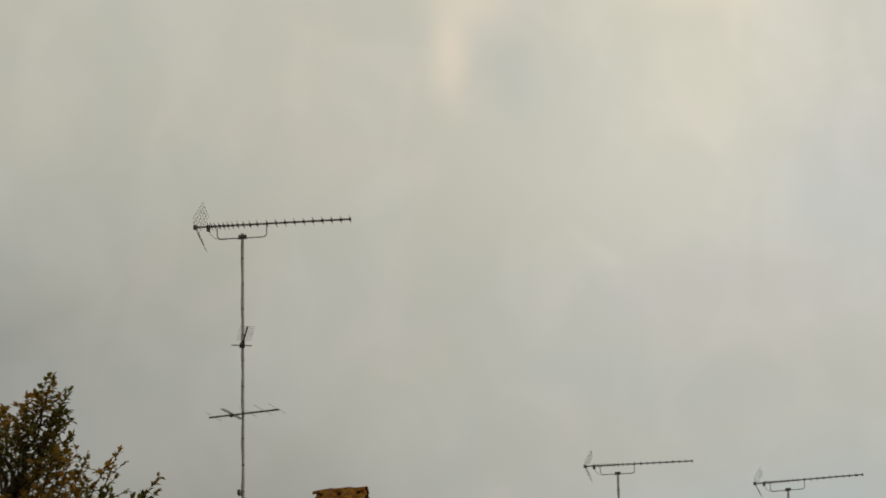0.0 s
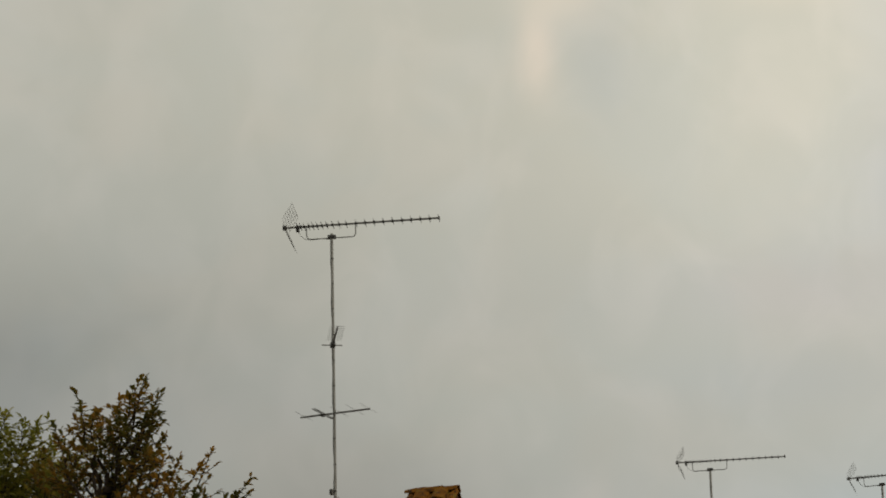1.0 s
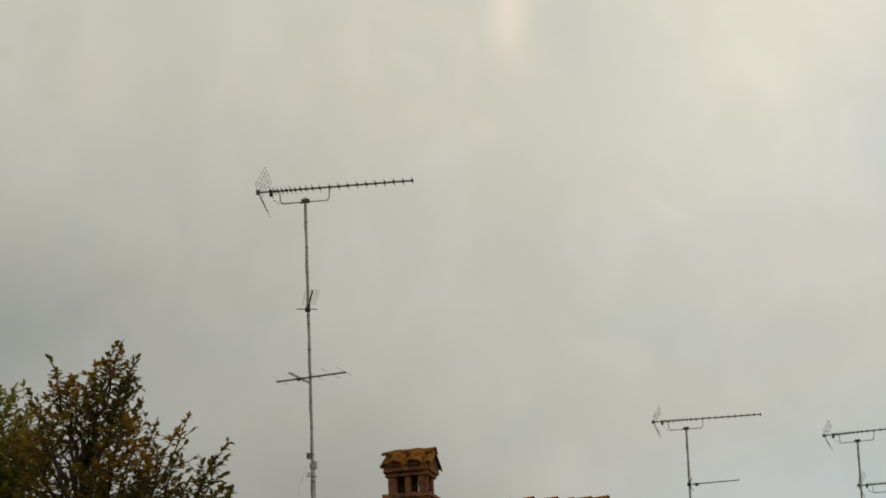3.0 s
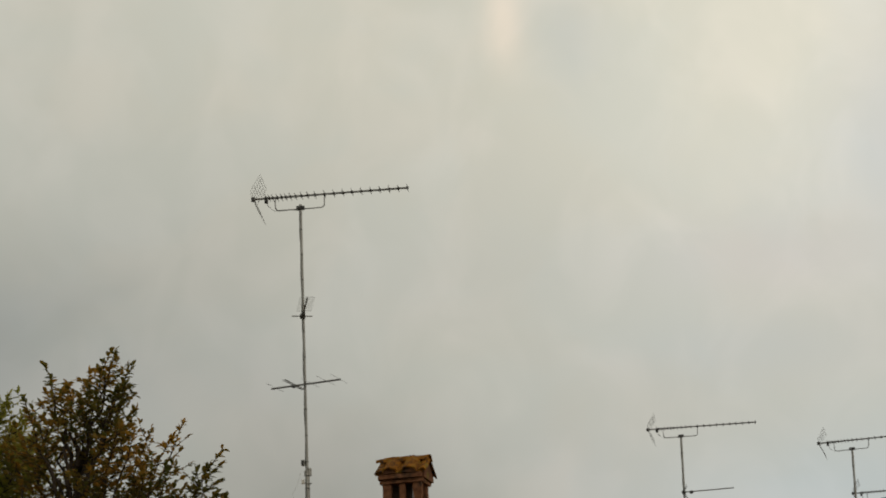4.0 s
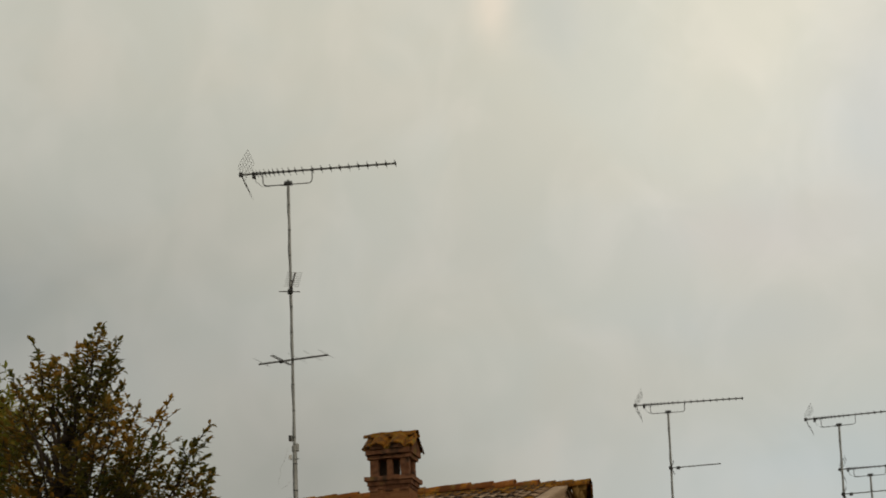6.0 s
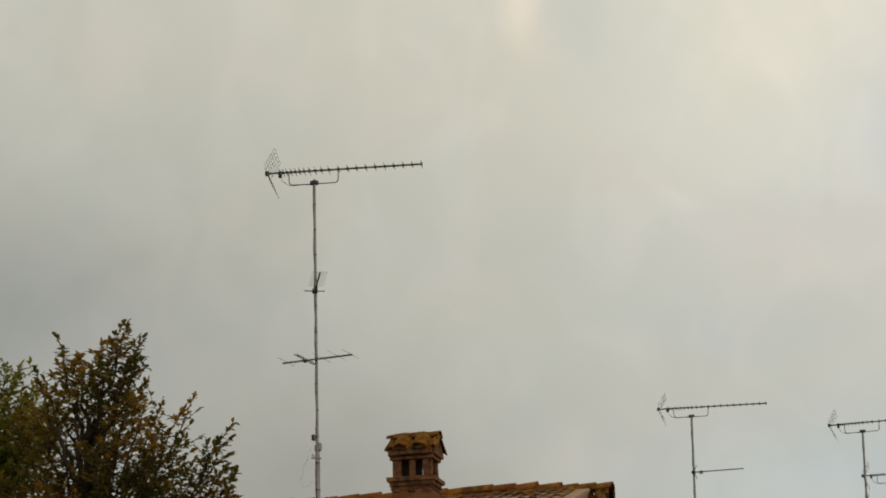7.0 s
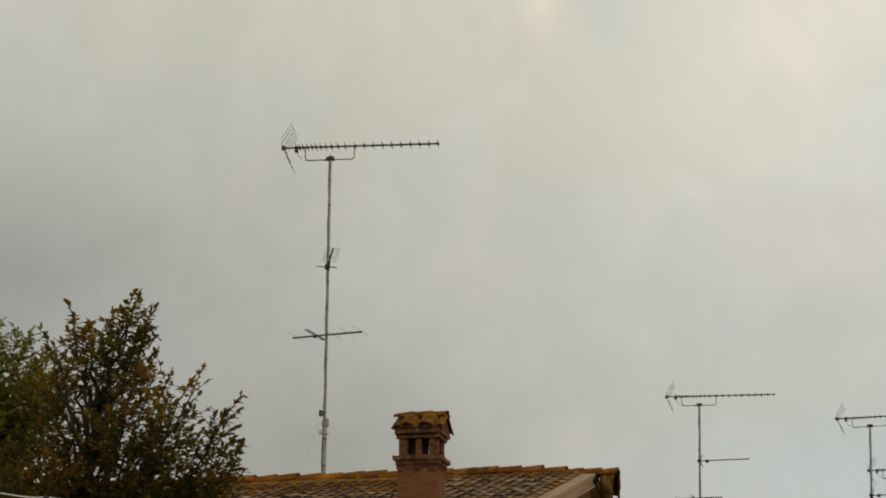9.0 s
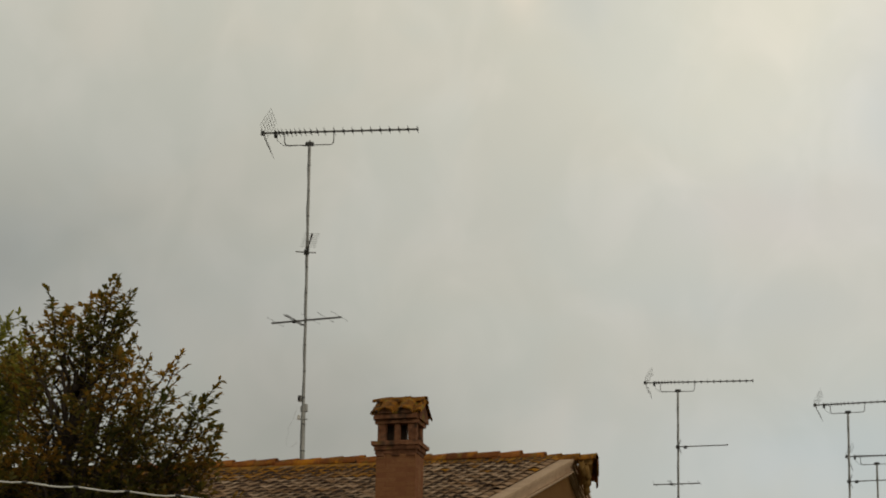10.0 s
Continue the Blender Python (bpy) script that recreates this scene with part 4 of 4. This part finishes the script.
    for i in range(n + 1):
        x = WEST + 0.1 + (GABLE - 0.25 - WEST) * i / n
        reach = 0.20 + 0.10 * noise.noise(Vector((x * 1.7, 3.0, 0.0))) + 0.08 * noise.noise(Vector((x * 6.0, 1.0, 0.0)))
        reach += 0.38 * min(1, max(0, (-9.6 - x) / 1.5))
        for row, s, h in ((low, reach, 0.052), (high, 0.06, 0.085)):
            row.append(bm.verts.new(house_inv @ Vector((x, RIDGE_Y - s * math.cos(radians(SLOPE)), RIDGE_Z - s * math.sin(radians(SLOPE)) + h + 0.012 * noise.noise(Vector((x * 9, s * 9, 0)))))))
    toe = [bm.verts.new(v.co + Vector((0, -0.02, -0.07))) for v in low]
    for i in range(n):
        bm.faces.new((low[i], low[i + 1], high[i + 1], high[i]))
        bm.faces.new((toe[i], toe[i + 1], low[i + 1], low[i]))
    part("ridge_mortar", bm, M_MOSS, roof, "orange mossy mortar bedding the ridge", smooth=True)
    # a short verge of lapped tiles closing the end of the ridge
    def verge_pose(x, s, lift, *turn):
        k = radians(SLOPE + 8)
        return house_inv @ pose(END, RIDGE_Y, RIDGE_Z - 0.03, 0, 0, 14) @ pose(x, s * math.cos(k), lift - s * math.sin(k)) @ pose(0, 0, 0, *turn)

    bm = bmesh.new()
    prism(bm, [(0.0, 0.02), (0.50, -0.23), (0.46, -0.27), (0.0, -0.05)], -0.27, -0.07)
    part("verge_bed", bm, M_OCHRE, roof, "ochre mortar bed under the verge", m=house_inv @ pose(END, RIDGE_Y, RIDGE_Z - 0.03, 0, 0, 14))
    ver = mesh_of("verge_tile", barrel(0.40, 0.088, 0.075, 0.016, 8, 0.01), M_RIDGE, True)
    inner = mesh_of("verge_tile", barrel(0.26, 0.085, 0.07, 0.016, 8, 0.01), M_OCHRE, True)
    for s in (0.36, 0.62):
        o = new("verge_tile", ver)
        o.parent = roof
        o.matrix_basis = verge_pose(-0.055, s, 0.015, SLOPE + 8, 0, 180) @ pose(0, 0, 0, 0, -45, 0)
    for x, s in ((-0.17, 0.24), (-0.17, 0.42), (-0.17, 0.60), (-0.235, 0.15), (-0.22, 0.33)):
        o = new("verge_tile", inner)
        o.parent = roof
        o.matrix_basis = verge_pose(x, s, -0.10, SLOPE + 22, 0, 170) @ pose(0, 0, 0, 0, -85, 0)


lay_tiles()
